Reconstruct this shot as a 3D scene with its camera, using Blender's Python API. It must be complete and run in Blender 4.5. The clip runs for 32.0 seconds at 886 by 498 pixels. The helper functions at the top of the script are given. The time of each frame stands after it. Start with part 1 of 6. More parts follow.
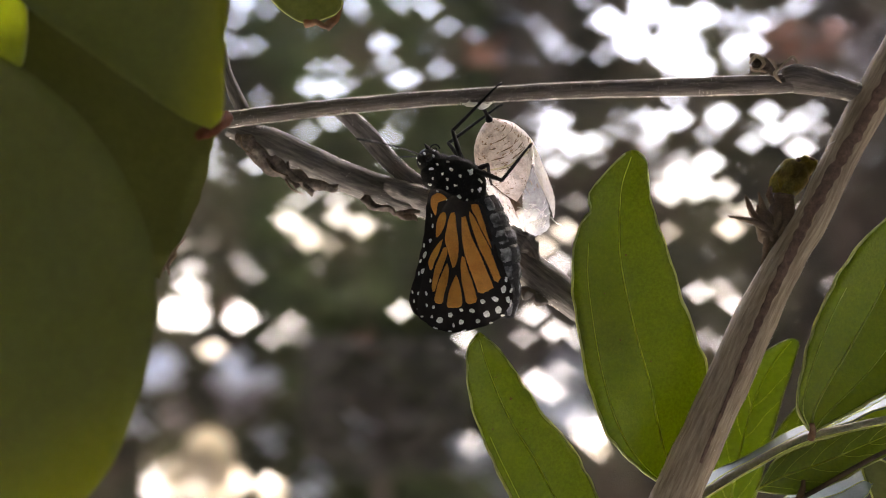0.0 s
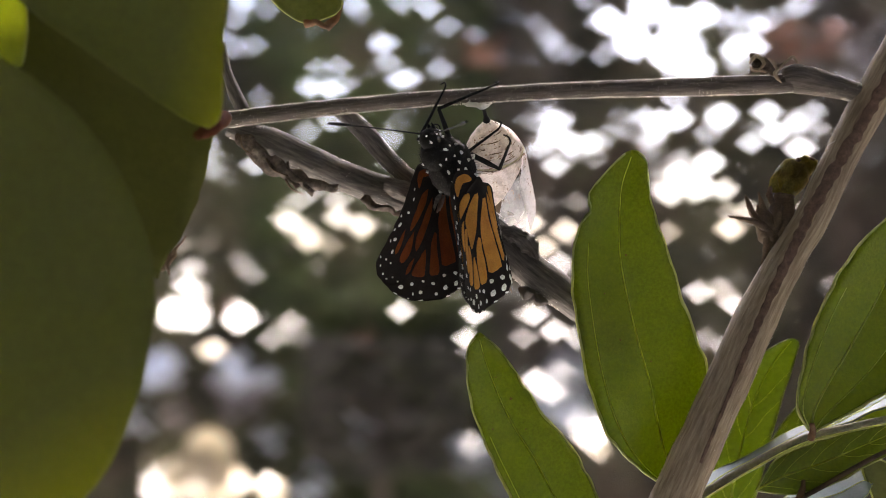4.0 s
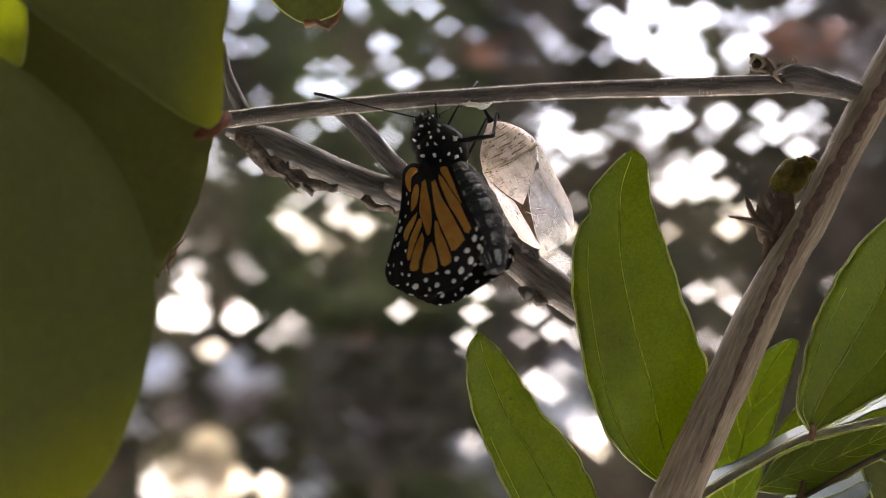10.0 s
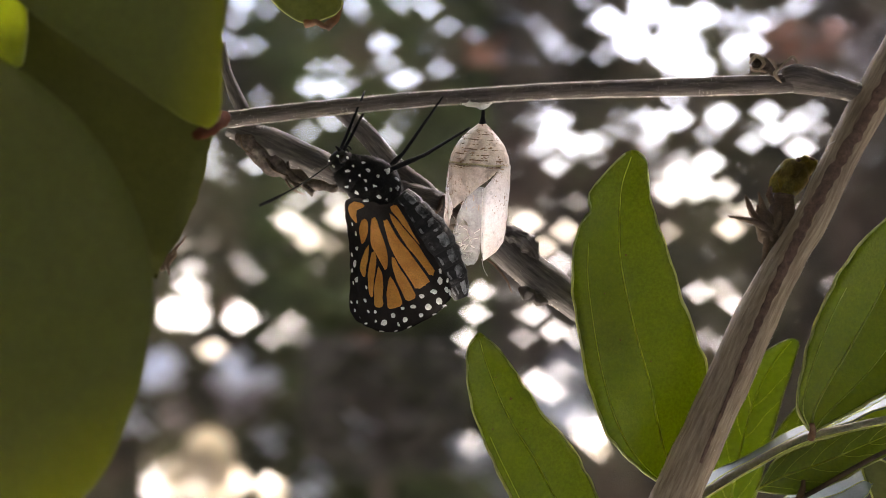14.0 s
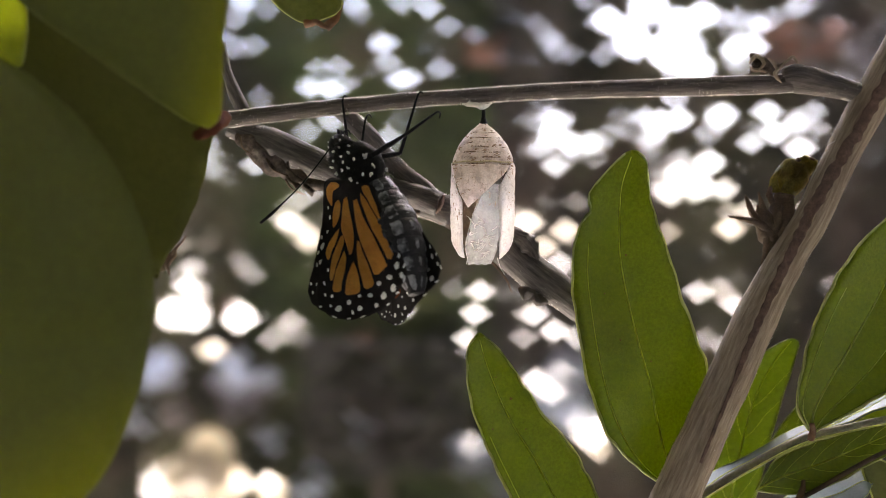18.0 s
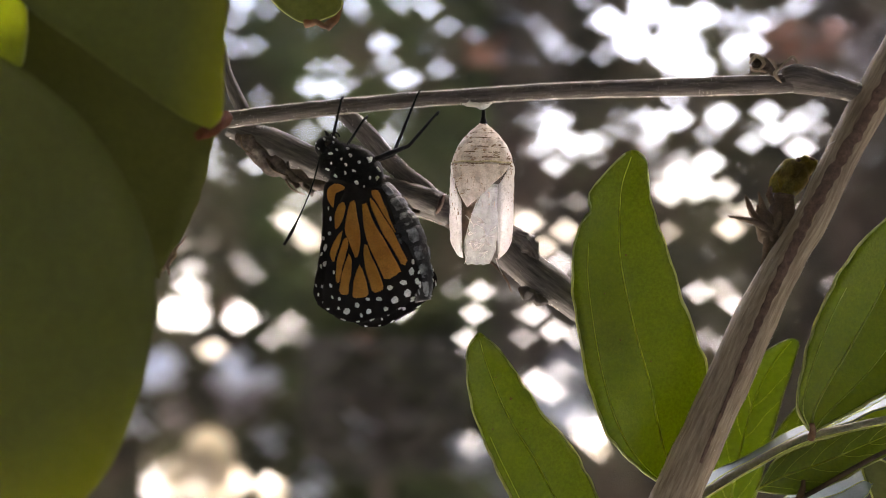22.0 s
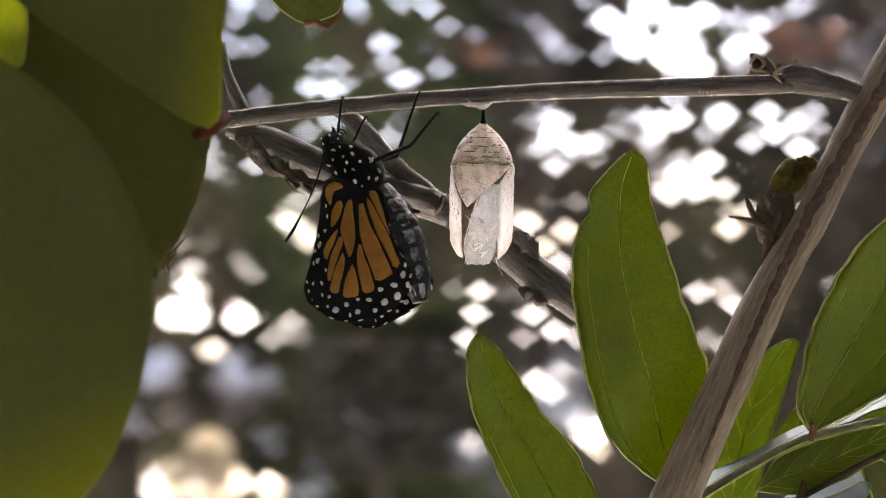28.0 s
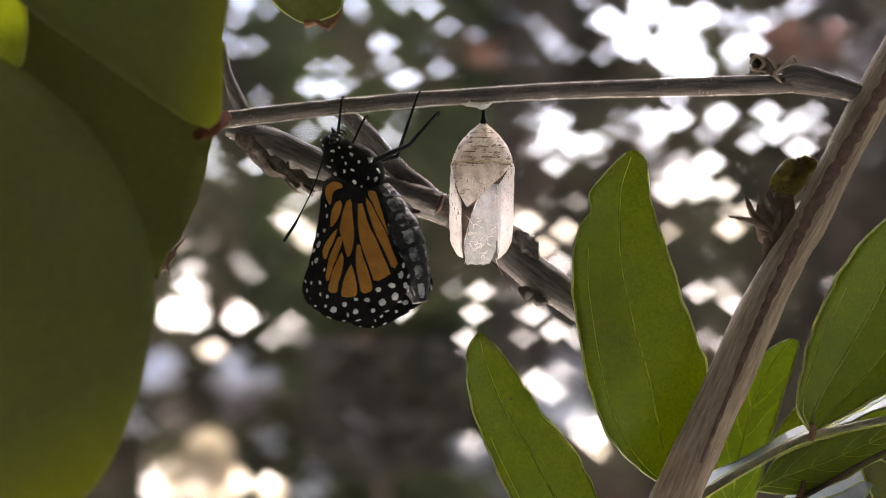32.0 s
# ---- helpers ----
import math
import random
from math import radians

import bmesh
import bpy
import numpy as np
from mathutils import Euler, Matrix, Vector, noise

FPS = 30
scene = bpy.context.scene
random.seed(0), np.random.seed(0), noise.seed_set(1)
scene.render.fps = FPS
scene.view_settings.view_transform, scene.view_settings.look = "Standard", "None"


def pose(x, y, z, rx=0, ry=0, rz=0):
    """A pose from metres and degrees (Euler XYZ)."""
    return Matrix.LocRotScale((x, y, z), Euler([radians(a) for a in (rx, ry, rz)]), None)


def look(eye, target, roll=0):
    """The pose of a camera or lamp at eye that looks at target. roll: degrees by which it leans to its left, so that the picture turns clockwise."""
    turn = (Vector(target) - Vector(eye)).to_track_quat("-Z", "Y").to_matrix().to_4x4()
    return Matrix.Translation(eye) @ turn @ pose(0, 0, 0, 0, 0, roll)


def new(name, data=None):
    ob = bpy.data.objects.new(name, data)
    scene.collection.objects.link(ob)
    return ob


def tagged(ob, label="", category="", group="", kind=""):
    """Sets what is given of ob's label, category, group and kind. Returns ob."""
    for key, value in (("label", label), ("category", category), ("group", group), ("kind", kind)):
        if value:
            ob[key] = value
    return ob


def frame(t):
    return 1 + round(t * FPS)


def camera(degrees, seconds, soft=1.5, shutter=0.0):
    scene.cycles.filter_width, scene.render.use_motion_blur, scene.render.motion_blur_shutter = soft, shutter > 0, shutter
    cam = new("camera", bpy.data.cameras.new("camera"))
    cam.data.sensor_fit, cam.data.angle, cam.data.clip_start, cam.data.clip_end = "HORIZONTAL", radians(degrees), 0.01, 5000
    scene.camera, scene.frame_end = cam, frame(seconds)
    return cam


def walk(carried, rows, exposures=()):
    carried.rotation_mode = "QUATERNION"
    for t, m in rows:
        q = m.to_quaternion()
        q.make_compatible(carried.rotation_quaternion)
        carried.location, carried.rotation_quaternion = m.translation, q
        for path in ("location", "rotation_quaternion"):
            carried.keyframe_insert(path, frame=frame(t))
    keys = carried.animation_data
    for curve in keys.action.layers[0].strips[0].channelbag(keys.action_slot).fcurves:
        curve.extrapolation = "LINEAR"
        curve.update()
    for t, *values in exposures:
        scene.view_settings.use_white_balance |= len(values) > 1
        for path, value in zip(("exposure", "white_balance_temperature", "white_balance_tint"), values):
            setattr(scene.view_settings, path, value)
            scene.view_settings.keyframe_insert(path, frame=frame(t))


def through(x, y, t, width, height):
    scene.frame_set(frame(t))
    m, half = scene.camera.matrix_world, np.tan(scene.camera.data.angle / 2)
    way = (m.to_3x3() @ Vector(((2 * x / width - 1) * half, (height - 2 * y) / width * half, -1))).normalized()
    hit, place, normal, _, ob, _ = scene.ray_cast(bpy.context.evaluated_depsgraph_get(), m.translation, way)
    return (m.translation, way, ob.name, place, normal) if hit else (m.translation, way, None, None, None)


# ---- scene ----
cam = camera(40, 32.0, 0.6)
cam.data.dof.use_dof = True
cam.data.dof.focus_distance = 0.237
cam.data.dof.aperture_fstop = 9.6
cam.data.dof.aperture_blades = 4
cam.data.dof.aperture_rotation = radians(45)
cam.data.dof.aperture_ratio = 0.75
EYE = look((0, 0, 1.2), (0, 1, 1.2))
walk(cam, [(0, EYE), (32, EYE)], [(0, 4.0, 7450, 15), (32, 4.0, 7450, 15)])

# ---- world and sun ----
SUN_UP, SUN_TURN = radians(60), radians(35)
world = bpy.data.worlds.new("world")
scene.world = world
world.use_nodes = True
sky = world.node_tree.nodes.new("ShaderNodeTexSky")
sky.sky_type, sky.sun_disc = "NISHITA", False
sky.sun_elevation, sky.sun_rotation = SUN_UP, SUN_TURN
sky.dust_density, sky.ozone_density, sky.air_density = 2.9, 0.55, 0.47
world.node_tree.links.new(sky.outputs[0], world.node_tree.nodes["Background"].inputs[0])
world.node_tree.nodes["Background"].inputs[1].default_value = 0.15
sun = new("sun", bpy.data.lights.new("sun", "SUN"))
sun.data.energy, sun.data.angle, sun.data.color = 4.0, radians(0.5), (1, 0.94, 0.85)
sun_way = Vector((math.sin(SUN_TURN) * math.cos(SUN_UP), math.cos(SUN_TURN) * math.cos(SUN_UP), math.sin(SUN_UP)))
sun.matrix_world = look(sun_way * 20, (0, 0, 0))


# ---- materials ----
def ramp(nt, fac, cols):
    r = nt.nodes.new("ShaderNodeValToRGB")
    el = r.color_ramp.elements
    while len(el) < len(cols):
        el.new(0.5)
    for e, (p, c) in zip(el, cols):
        e.position, e.color = p, (*c, 1)
    nt.links.new(fac, r.inputs[0])
    return r.outputs[0]


def noise_tex(nt, scale, detail=4, coord="Object", stretch=(1, 1, 1), rough=0.55):
    tc, mp, n = (nt.nodes.new(k) for k in ("ShaderNodeTexCoord", "ShaderNodeMapping", "ShaderNodeTexNoise"))
    mp.inputs["Scale"].default_value = stretch
    n.inputs["Scale"].default_value, n.inputs["Detail"].default_value, n.inputs["Roughness"].default_value = scale, detail, rough
    nt.links.new(tc.outputs[coord], mp.inputs[0])
    nt.links.new(mp.outputs[0], n.inputs[0])
    return n.outputs[0]


def mixed(nt, fac, a, b, mode="MIX"):
    m = nt.nodes.new("ShaderNodeMix")
    m.data_type, m.blend_type = "RGBA", mode
    for sock, v in ((m.inputs[0], fac), (m.inputs[6], a), (m.inputs[7], b)):
        if isinstance(v, (int, float)):
            sock.default_value = v
        elif isinstance(v, tuple):
            sock.default_value = (*v, 1)
        else:
            nt.links.new(v, sock)
    return m.outputs[2]


def bump(nt, height, strength, distance):
    b = nt.nodes.new("ShaderNodeBump")
    b.inputs["Strength"].default_value, b.inputs["Distance"].default_value = strength, distance
    nt.links.new(height, b.inputs["Height"])
    return b.outputs[0]


def surface(name, cols, scale, fine, rough=0.7, coord="Object", stretch=(1, 1, 1), bumps=(0.4, 0.0002), through_col=None, through=0.0,
            spec=0.5, clear=0.0, grain_mix=0.8, tip=None, net=0.0):
    """A two-scale surface; through: the share of light that it lets pass, tinted."""
    m = bpy.data.materials.new(name)
    m.use_nodes = True
    nt = m.node_tree
    bsdf = nt.nodes["Principled BSDF"]
    big = noise_tex(nt, scale, 3, coord, stretch)
    small = noise_tex(nt, fine, 6, coord, stretch, 0.65)
    col = ramp(nt, big, cols)
    grain = ramp(nt, small, [(0.3, (0.62, 0.62, 0.62)), (0.7, (1.2, 1.2, 1.2))])
    if net:
        vor = nt.nodes.new("ShaderNodeTexVoronoi")
        vor.feature = "DISTANCE_TO_EDGE"
        vor.inputs["Scale"].default_value = net
        spot = nt.nodes.new("ShaderNodeTexCoord")
        bent = mixed(nt, 0.0006, spot.outputs[coord], noise_tex(nt, net * 0.6, 2, coord), "ADD")
        nt.links.new(bent, vor.inputs["Vector"])
        mesh_line = ramp(nt, vor.outputs["Distance"], [(0.0, (1.12, 1.12, 1.05)), (0.12, (0.97, 0.97, 0.97))])
        blotch = ramp(nt, noise_tex(nt, 240, 4, coord), [(0.35, (0.9, 0.91, 0.9)), (0.66, (1.08, 1.07, 1.04))])
        grain = mixed(nt, 1.0, mixed(nt, 0.75, grain, mesh_line, "MULTIPLY"), blotch, "MULTIPLY")
    col = mixed(nt, grain_mix, col, grain, "MULTIPLY")
    if tip:
        way, start, end, tip_col, tip_through = tip
        tc, dot, rng_node = (nt.nodes.new(k) for k in ("ShaderNodeTexCoord", "ShaderNodeVectorMath", "ShaderNodeMapRange"))
        dot.operation = "DOT_PRODUCT"
        dot.inputs[1].default_value = way
        nt.links.new(tc.outputs["Object"], dot.inputs[0])
        rng_node.inputs[1].default_value, rng_node.inputs[2].default_value = start, end
        nt.links.new(dot.outputs["Value"], rng_node.inputs[0])
        col = mixed(nt, rng_node.outputs[0], col, tip_col)
        through_col = mixed(nt, rng_node.outputs[0], through_col, tip_through)
    nt.links.new(col, bsdf.inputs["Base Color"])
    bsdf.inputs["Roughness"].default_value = rough
    bsdf.inputs["Specular IOR Level"].default_value = spec
    nrm = bump(nt, small, *bumps)
    nt.links.new(nrm, bsdf.inputs["Normal"])
    last = bsdf.outputs[0]
    if through:
        tr = nt.nodes.new("ShaderNodeBsdfTranslucent")
        nt.links.new(mixed(nt, grain_mix, through_col, grain, "MULTIPLY"), tr.inputs[0])
        nt.links.new(nrm, tr.inputs["Normal"])
        mx = nt.nodes.new("ShaderNodeMixShader")
        mx.inputs[0].default_value = through
        nt.links.new(last, mx.inputs[1])
        nt.links.new(tr.outputs[0], mx.inputs[2])
        last = mx.outputs[0]
    if clear:
        tp = nt.nodes.new("ShaderNodeBsdfTransparent")
        mx = nt.nodes.new("ShaderNodeMixShader")
        mx.inputs[0].default_value = clear
        nt.links.new(last, mx.inputs[1])
        nt.links.new(tp.outputs[0], mx.inputs[2])
        last = mx.outputs[0]
    nt.links.new(last, nt.nodes["Material Output"].inputs[0])
    return m


def island_leaf(name, cols, through_col, through=0.35, rough=0.45, shade=(0.3, 1.35), tint=(0.16, 0.1, 0.075)):
    """Leaves of a crown, each in a colour of its own, in patches of living and dry growth; shade: the darkest and
    lightest of the shade patches painted over them.
    """
    m = bpy.data.materials.new(name)
    m.use_nodes = True
    nt = m.node_tree
    bsdf = nt.nodes["Principled BSDF"]
    geo = nt.nodes.new("ShaderNodeNewGeometry")
    col = ramp(nt, geo.outputs["Random Per Island"], cols)
    dry = ramp(nt, noise_tex(nt, 4.2, 2), [(0.5, (0, 0, 0)), (0.66, (0.8, 0.8, 0.8))])
    col = mixed(nt, dry, col, tint)
    # shaded and lit parts of the foliage, multiplied into the leaf colour
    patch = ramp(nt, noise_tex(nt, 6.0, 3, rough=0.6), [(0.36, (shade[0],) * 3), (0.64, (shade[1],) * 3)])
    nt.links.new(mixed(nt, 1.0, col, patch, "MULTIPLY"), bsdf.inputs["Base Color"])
    bsdf.inputs["Roughness"].default_value = rough
    tr = nt.nodes.new("ShaderNodeBsdfTranslucent")
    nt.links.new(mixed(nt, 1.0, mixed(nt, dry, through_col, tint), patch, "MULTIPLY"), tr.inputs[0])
    mx = nt.nodes.new("ShaderNodeMixShader")
    mx.inputs[0].default_value = through
    nt.links.new(bsdf.outputs[0], mx.inputs[1])
    nt.links.new(tr.outputs[0], mx.inputs[2])
    nt.links.new(mx.outputs[0], nt.nodes["Material Output"].inputs[0])
    return m


M_TWIG = surface("twig_bark", [(0.32, (0.056, 0.045, 0.038)), (0.68, (0.135, 0.114, 0.098))], 1400, 4600, 0.88, "UV", (1, 0.1, 1), (0.8, 0.0003))
M_BRANCH = surface("old_bark", [(0.32, (0.048, 0.041, 0.036)), (0.68, (0.15, 0.132, 0.118))], 1500, 4600, 0.7, "UV", (1, 0.16, 1), (0.9, 0.0004))
M_STEM = surface("stem_bark", [(0.32, (0.19, 0.138, 0.088)), (0.68, (0.38, 0.3, 0.21))], 1100, 4200, 0.85, "UV", (1, 0.1, 1), (0.8, 0.0003))
M_SCAR = surface("scar", [(0.3, (0.065, 0.036, 0.024)), (0.7, (0.16, 0.098, 0.068))], 700, 3000, 0.85)
M_DRY = surface("dry_bract", [(0.3, (0.045, 0.029, 0.018)), (0.7, (0.13, 0.088, 0.056))], 500, 2600, 0.85, through_col=(0.3, 0.17, 0.08), through=0.15)
M_OLIVE = surface("olive_bud", [(0.4, (0.045, 0.03, 0.014)), (0.6, (0.12, 0.1, 0.024))], 420, 2400, 0.8, through_col=(0.4, 0.34, 0.05), through=0.25, spec=0.2)
M_FLAKE = surface("bark_flake", [(0.3, (0.04, 0.031, 0.025)), (0.7, (0.14, 0.112, 0.09))], 700, 1400, 0.9, through_col=(0.3, 0.18, 0.1), through=0.15)
M_FUZZ = surface("plant_fuzz", [(0.3, (0.4, 0.36, 0.31)), (0.7, (0.55, 0.5, 0.45))], 300, 900, 0.6, through_col=(0.95, 0.9, 0.84), through=0.85, spec=0.2)
M_SILK = surface("silk", [(0.3, (0.7, 0.68, 0.62)), (0.7, (0.8, 0.78, 0.74))], 900, 2500, 0.5, through_col=(0.8, 0.77, 0.7), through=0.4)
GREEN = [(0.3, (0.064, 0.086, 0.011)), (0.7, (0.1, 0.118, 0.017))]
M_LEAF = surface("leaf_green", GREEN, 90, 1500, 0.42, bumps=(0.4, 0.0003), through_col=(0.29, 0.35, 0.026), through=0.45, grain_mix=0.7, spec=0.22, net=620)
M_LEAF_PALE = surface("leaf_pale_green", [(0.3, (0.08, 0.12, 0.02)), (0.7, (0.11, 0.16, 0.028))], 60, 900, 0.45, bumps=(0.3, 0.0002),
                      through_col=(0.32, 0.39, 0.04), through=0.45, grain_mix=0.6, spec=0.25, net=620)
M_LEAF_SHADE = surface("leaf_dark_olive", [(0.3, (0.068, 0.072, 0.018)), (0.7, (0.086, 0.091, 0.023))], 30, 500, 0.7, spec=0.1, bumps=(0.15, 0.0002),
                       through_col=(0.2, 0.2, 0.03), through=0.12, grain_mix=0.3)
M_LEAF_LOW = surface("leaf_olive_low", [(0.3, (0.072, 0.084, 0.03)), (0.7, (0.092, 0.106, 0.037))], 30, 500, 0.65, spec=0.15, bumps=(0.15, 0.0002),
                     through_col=(0.29, 0.3, 0.04), through=0.28, grain_mix=0.3, tip=((0.6, 0, -1), 0.072, 0.098, (0.13, 0.14, 0.015), (0.66, 0.68, 0.03)))
M_LEAF_HIGH = surface("leaf_olive_high", [(0.3, (0.075, 0.088, 0.031)), (0.7, (0.097, 0.111, 0.04))], 30, 500, 0.65, spec=0.15, bumps=(0.15, 0.0002),
                      through_col=(0.28, 0.29, 0.04), through=0.27, grain_mix=0.3, tip=((1, 0, -0.25), 0.03, 0.042, (0.12, 0.125, 0.014), (0.6, 0.62, 0.04)))
M_LEAF_YELLOW = surface("leaf_yellow_green", [(0.3, (0.12, 0.14, 0.025)), (0.7, (0.16, 0.18, 0.035))], 30, 500, 0.45, bumps=(0.15, 0.0002),
                        through_col=(0.6, 0.66, 0.07), through=0.55, grain_mix=0.3)
M_LEAF_DULL = surface("leaf_dull_green", [(0.3, (0.11, 0.12, 0.045)), (0.7, (0.15, 0.16, 0.06))], 60, 700, 0.55, bumps=(0.2, 0.0002),
                      through_col=(0.26, 0.28, 0.07), through=0.35, grain_mix=0.5, spec=0.2)
# base colour paled towards grey-blue to imitate the sky's reflection
M_LEAF_SKY = surface("leaf_waxy_sky_tint", [(0.3, (0.16, 0.2, 0.205)), (0.7, (0.24, 0.28, 0.285))], 300, 1800, 0.58, bumps=(0.4, 0.0002),
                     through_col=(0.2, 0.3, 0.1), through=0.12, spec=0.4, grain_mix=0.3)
M_VEIN = surface("leaf_vein", [(0.3, (0.26, 0.3, 0.1)), (0.7, (0.34, 0.38, 0.14))], 90, 700, 0.5, through_col=(0.9, 0.92, 0.3), through=0.6)
M_STALK = surface("stalk_skin", [(0.3, (0.13, 0.125, 0.065)), (0.7, (0.23, 0.21, 0.125))], 500, 2600, 0.75, bumps=(0.5, 0.0002))
M_VEIN_DARK = surface("leaf_vein_dull", [(0.3, (0.23, 0.27, 0.07)), (0.7, (0.3, 0.34, 0.1))], 90, 700, 0.55, through_col=(0.9, 0.94, 0.18), through=0.7, spec=0.2)
M_MARGIN = surface("leaf_margin", [(0.3, (0.3, 0.33, 0.1)), (0.7, (0.42, 0.44, 0.18))], 90, 700, 0.4, through_col=(0.7, 0.72, 0.25), through=0.5)
M_RED = surface("red_petiole", [(0.3, (0.045, 0.017, 0.008)), (0.7, (0.065, 0.026, 0.013))], 120, 900, 0.9, through_col=(0.26, 0.085, 0.035), through=0.2, spec=0.02)
M_BROWN_TIP = surface("withered_tip", [(0.3, (0.12, 0.06, 0.03)), (0.7, (0.22, 0.12, 0.06))], 200, 900, 0.7, through_col=(0.3, 0.14, 0.05), through=0.3)
M_SHELL = surface("papery_shell", [(0.33, (0.16, 0.1, 0.07)), (0.41, (0.8, 0.72, 0.67)), (0.6, (0.95, 0.92, 0.9))], 650, 2600, 0.3, grain_mix=0.45, bumps=(0.5, 0.0003),
                  through_col=(1.0, 0.97, 0.95), through=0.75, clear=0.1)
M_DOME = surface("stained_shell", [(0.35, (0.16, 0.105, 0.068)), (0.44, (0.58, 0.48, 0.4)), (0.55, (0.9, 0.84, 0.79))], 560, 2600, 0.3, grain_mix=0.6, bumps=(0.6, 0.0003),
                  through_col=(0.97, 0.9, 0.84), through=0.55, clear=0.05)
# darker brown than the shell, shade of the hollow put into the colour
M_INNER_SHADE = surface("inner_shell_shade", [(0.35, (0.09, 0.06, 0.04)), (0.65, (0.26, 0.19, 0.13))], 500, 2400, 0.7, through_col=(0.3, 0.2, 0.13), through=0.25)
M_FILM = surface("clear_film", [(0.34, (0.42, 0.4, 0.4)), (0.6, (0.9, 0.88, 0.87))], 900, 2600, 0.12, bumps=(1.0, 0.0008),
                 through_col=(0.97, 0.96, 0.95), through=0.5, clear=0.52, spec=1.0)
M_SHELL_LINE = surface("shell_line", [(0.35, (0.09, 0.058, 0.034)), (0.65, (0.42, 0.31, 0.21))], 1800, 4000, 0.6)
M_BAND = surface("shell_band", [(0.35, (0.5, 0.44, 0.24)), (0.65, (0.78, 0.72, 0.52))], 1500, 4000, 0.5, through_col=(0.8, 0.74, 0.5), through=0.4)
M_STAIN = surface("shell_stain", [(0.35, (0.2, 0.13, 0.085)), (0.65, (0.55, 0.43, 0.33))], 1500, 4000, 0.6, through_col=(0.5, 0.36, 0.25), through=0.4)
M_RIM = surface("shell_rim", [(0.35, (0.8, 0.76, 0.72)), (0.65, (0.95, 0.93, 0.9))], 900, 3000, 0.35, through_col=(1.0, 0.98, 0.96), through=0.6)
M_BLACK = surface("black_chitin", [(0.3, (0.006, 0.006, 0.006)), (0.7, (0.013, 0.013, 0.012))], 500, 3000, 0.6, spec=0.08, bumps=(0.6, 0.0002))
M_HAIR = surface("dark_hair", [(0.3, (0.006, 0.006, 0.006)), (0.7, (0.022, 0.021, 0.02))], 900, 3000, 0.6, spec=0.2)
M_WING_BLACK = surface("wing_black", [(0.3, (0.008, 0.007, 0.007)), (0.7, (0.017, 0.015, 0.014))], 400, 4000, 0.8, spec=0.15, bumps=(0.3, 0.0001),
                       through_col=(0.05, 0.03, 0.02), through=0.15)
M_ORANGE = surface("wing_ochre", [(0.3, (0.44, 0.165, 0.02)), (0.7, (0.7, 0.34, 0.065))], 340, 4500, 0.7, bumps=(0.3, 0.0001),
                   through_col=(0.75, 0.33, 0.04), through=0.4)
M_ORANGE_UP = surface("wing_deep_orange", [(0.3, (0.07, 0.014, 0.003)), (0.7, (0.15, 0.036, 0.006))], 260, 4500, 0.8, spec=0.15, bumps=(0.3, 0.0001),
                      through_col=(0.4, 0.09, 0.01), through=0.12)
M_WHITE = surface("white_scales", [(0.3, (0.62, 0.62, 0.58)), (0.7, (0.8, 0.8, 0.77))], 900, 5000, 0.7, bumps=(0.3, 0.0001))
M_ABDOMEN = surface("abdomen_scales", [(0.52, (0.005, 0.005, 0.006)), (0.66, (0.02, 0.02, 0.022)), (0.78, (0.09, 0.09, 0.095))], 500, 2600, 0.5, spec=0.35, bumps=(0.8, 0.0003))
M_GREY = surface("grey_scales", [(0.34, (0.008, 0.008, 0.009)), (0.46, (0.11, 0.114, 0.12)), (0.64, (0.33, 0.34, 0.35))], 620, 4000, 0.6, spec=0.3, bumps=(0.8, 0.0003))
M_EYE = surface("eye", [(0.3, (0.01, 0.008, 0.007)), (0.7, (0.03, 0.025, 0.02))], 900, 6000, 0.15, bumps=(0.2, 0.0001))
M_GROUND = surface("pale_ground", [(0.35, (0.32, 0.325, 0.34)), (0.6, (0.5, 0.51, 0.53))], 0.6, 14, 0.9, bumps=(0.5, 0.01))
M_TRUNK = surface("shrub_bark", [(0.3, (0.05, 0.04, 0.033)), (0.7, (0.12, 0.1, 0.085))], 8, 60, 0.9, bumps=(0.8, 0.01))
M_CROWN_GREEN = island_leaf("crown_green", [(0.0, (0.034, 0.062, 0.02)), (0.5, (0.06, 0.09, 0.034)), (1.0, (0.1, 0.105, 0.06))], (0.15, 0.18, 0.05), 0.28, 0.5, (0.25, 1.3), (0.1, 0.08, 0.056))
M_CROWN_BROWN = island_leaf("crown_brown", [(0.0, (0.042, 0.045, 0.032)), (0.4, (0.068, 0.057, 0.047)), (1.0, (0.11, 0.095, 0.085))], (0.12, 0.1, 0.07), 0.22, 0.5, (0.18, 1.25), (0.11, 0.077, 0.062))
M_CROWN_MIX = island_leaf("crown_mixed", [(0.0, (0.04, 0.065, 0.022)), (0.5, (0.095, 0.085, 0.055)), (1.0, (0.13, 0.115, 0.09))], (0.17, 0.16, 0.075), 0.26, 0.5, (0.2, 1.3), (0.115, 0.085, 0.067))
# pale grey-blue leaves that stand in for blurred blotches of light
M_CROWN_BLOTCH = island_leaf("crown_blotch_blue", [(0.0, (0.4, 0.45, 0.54)), (1.0, (0.62, 0.67, 0.76))], (0.74, 0.8, 0.92), 0.6, 0.3)
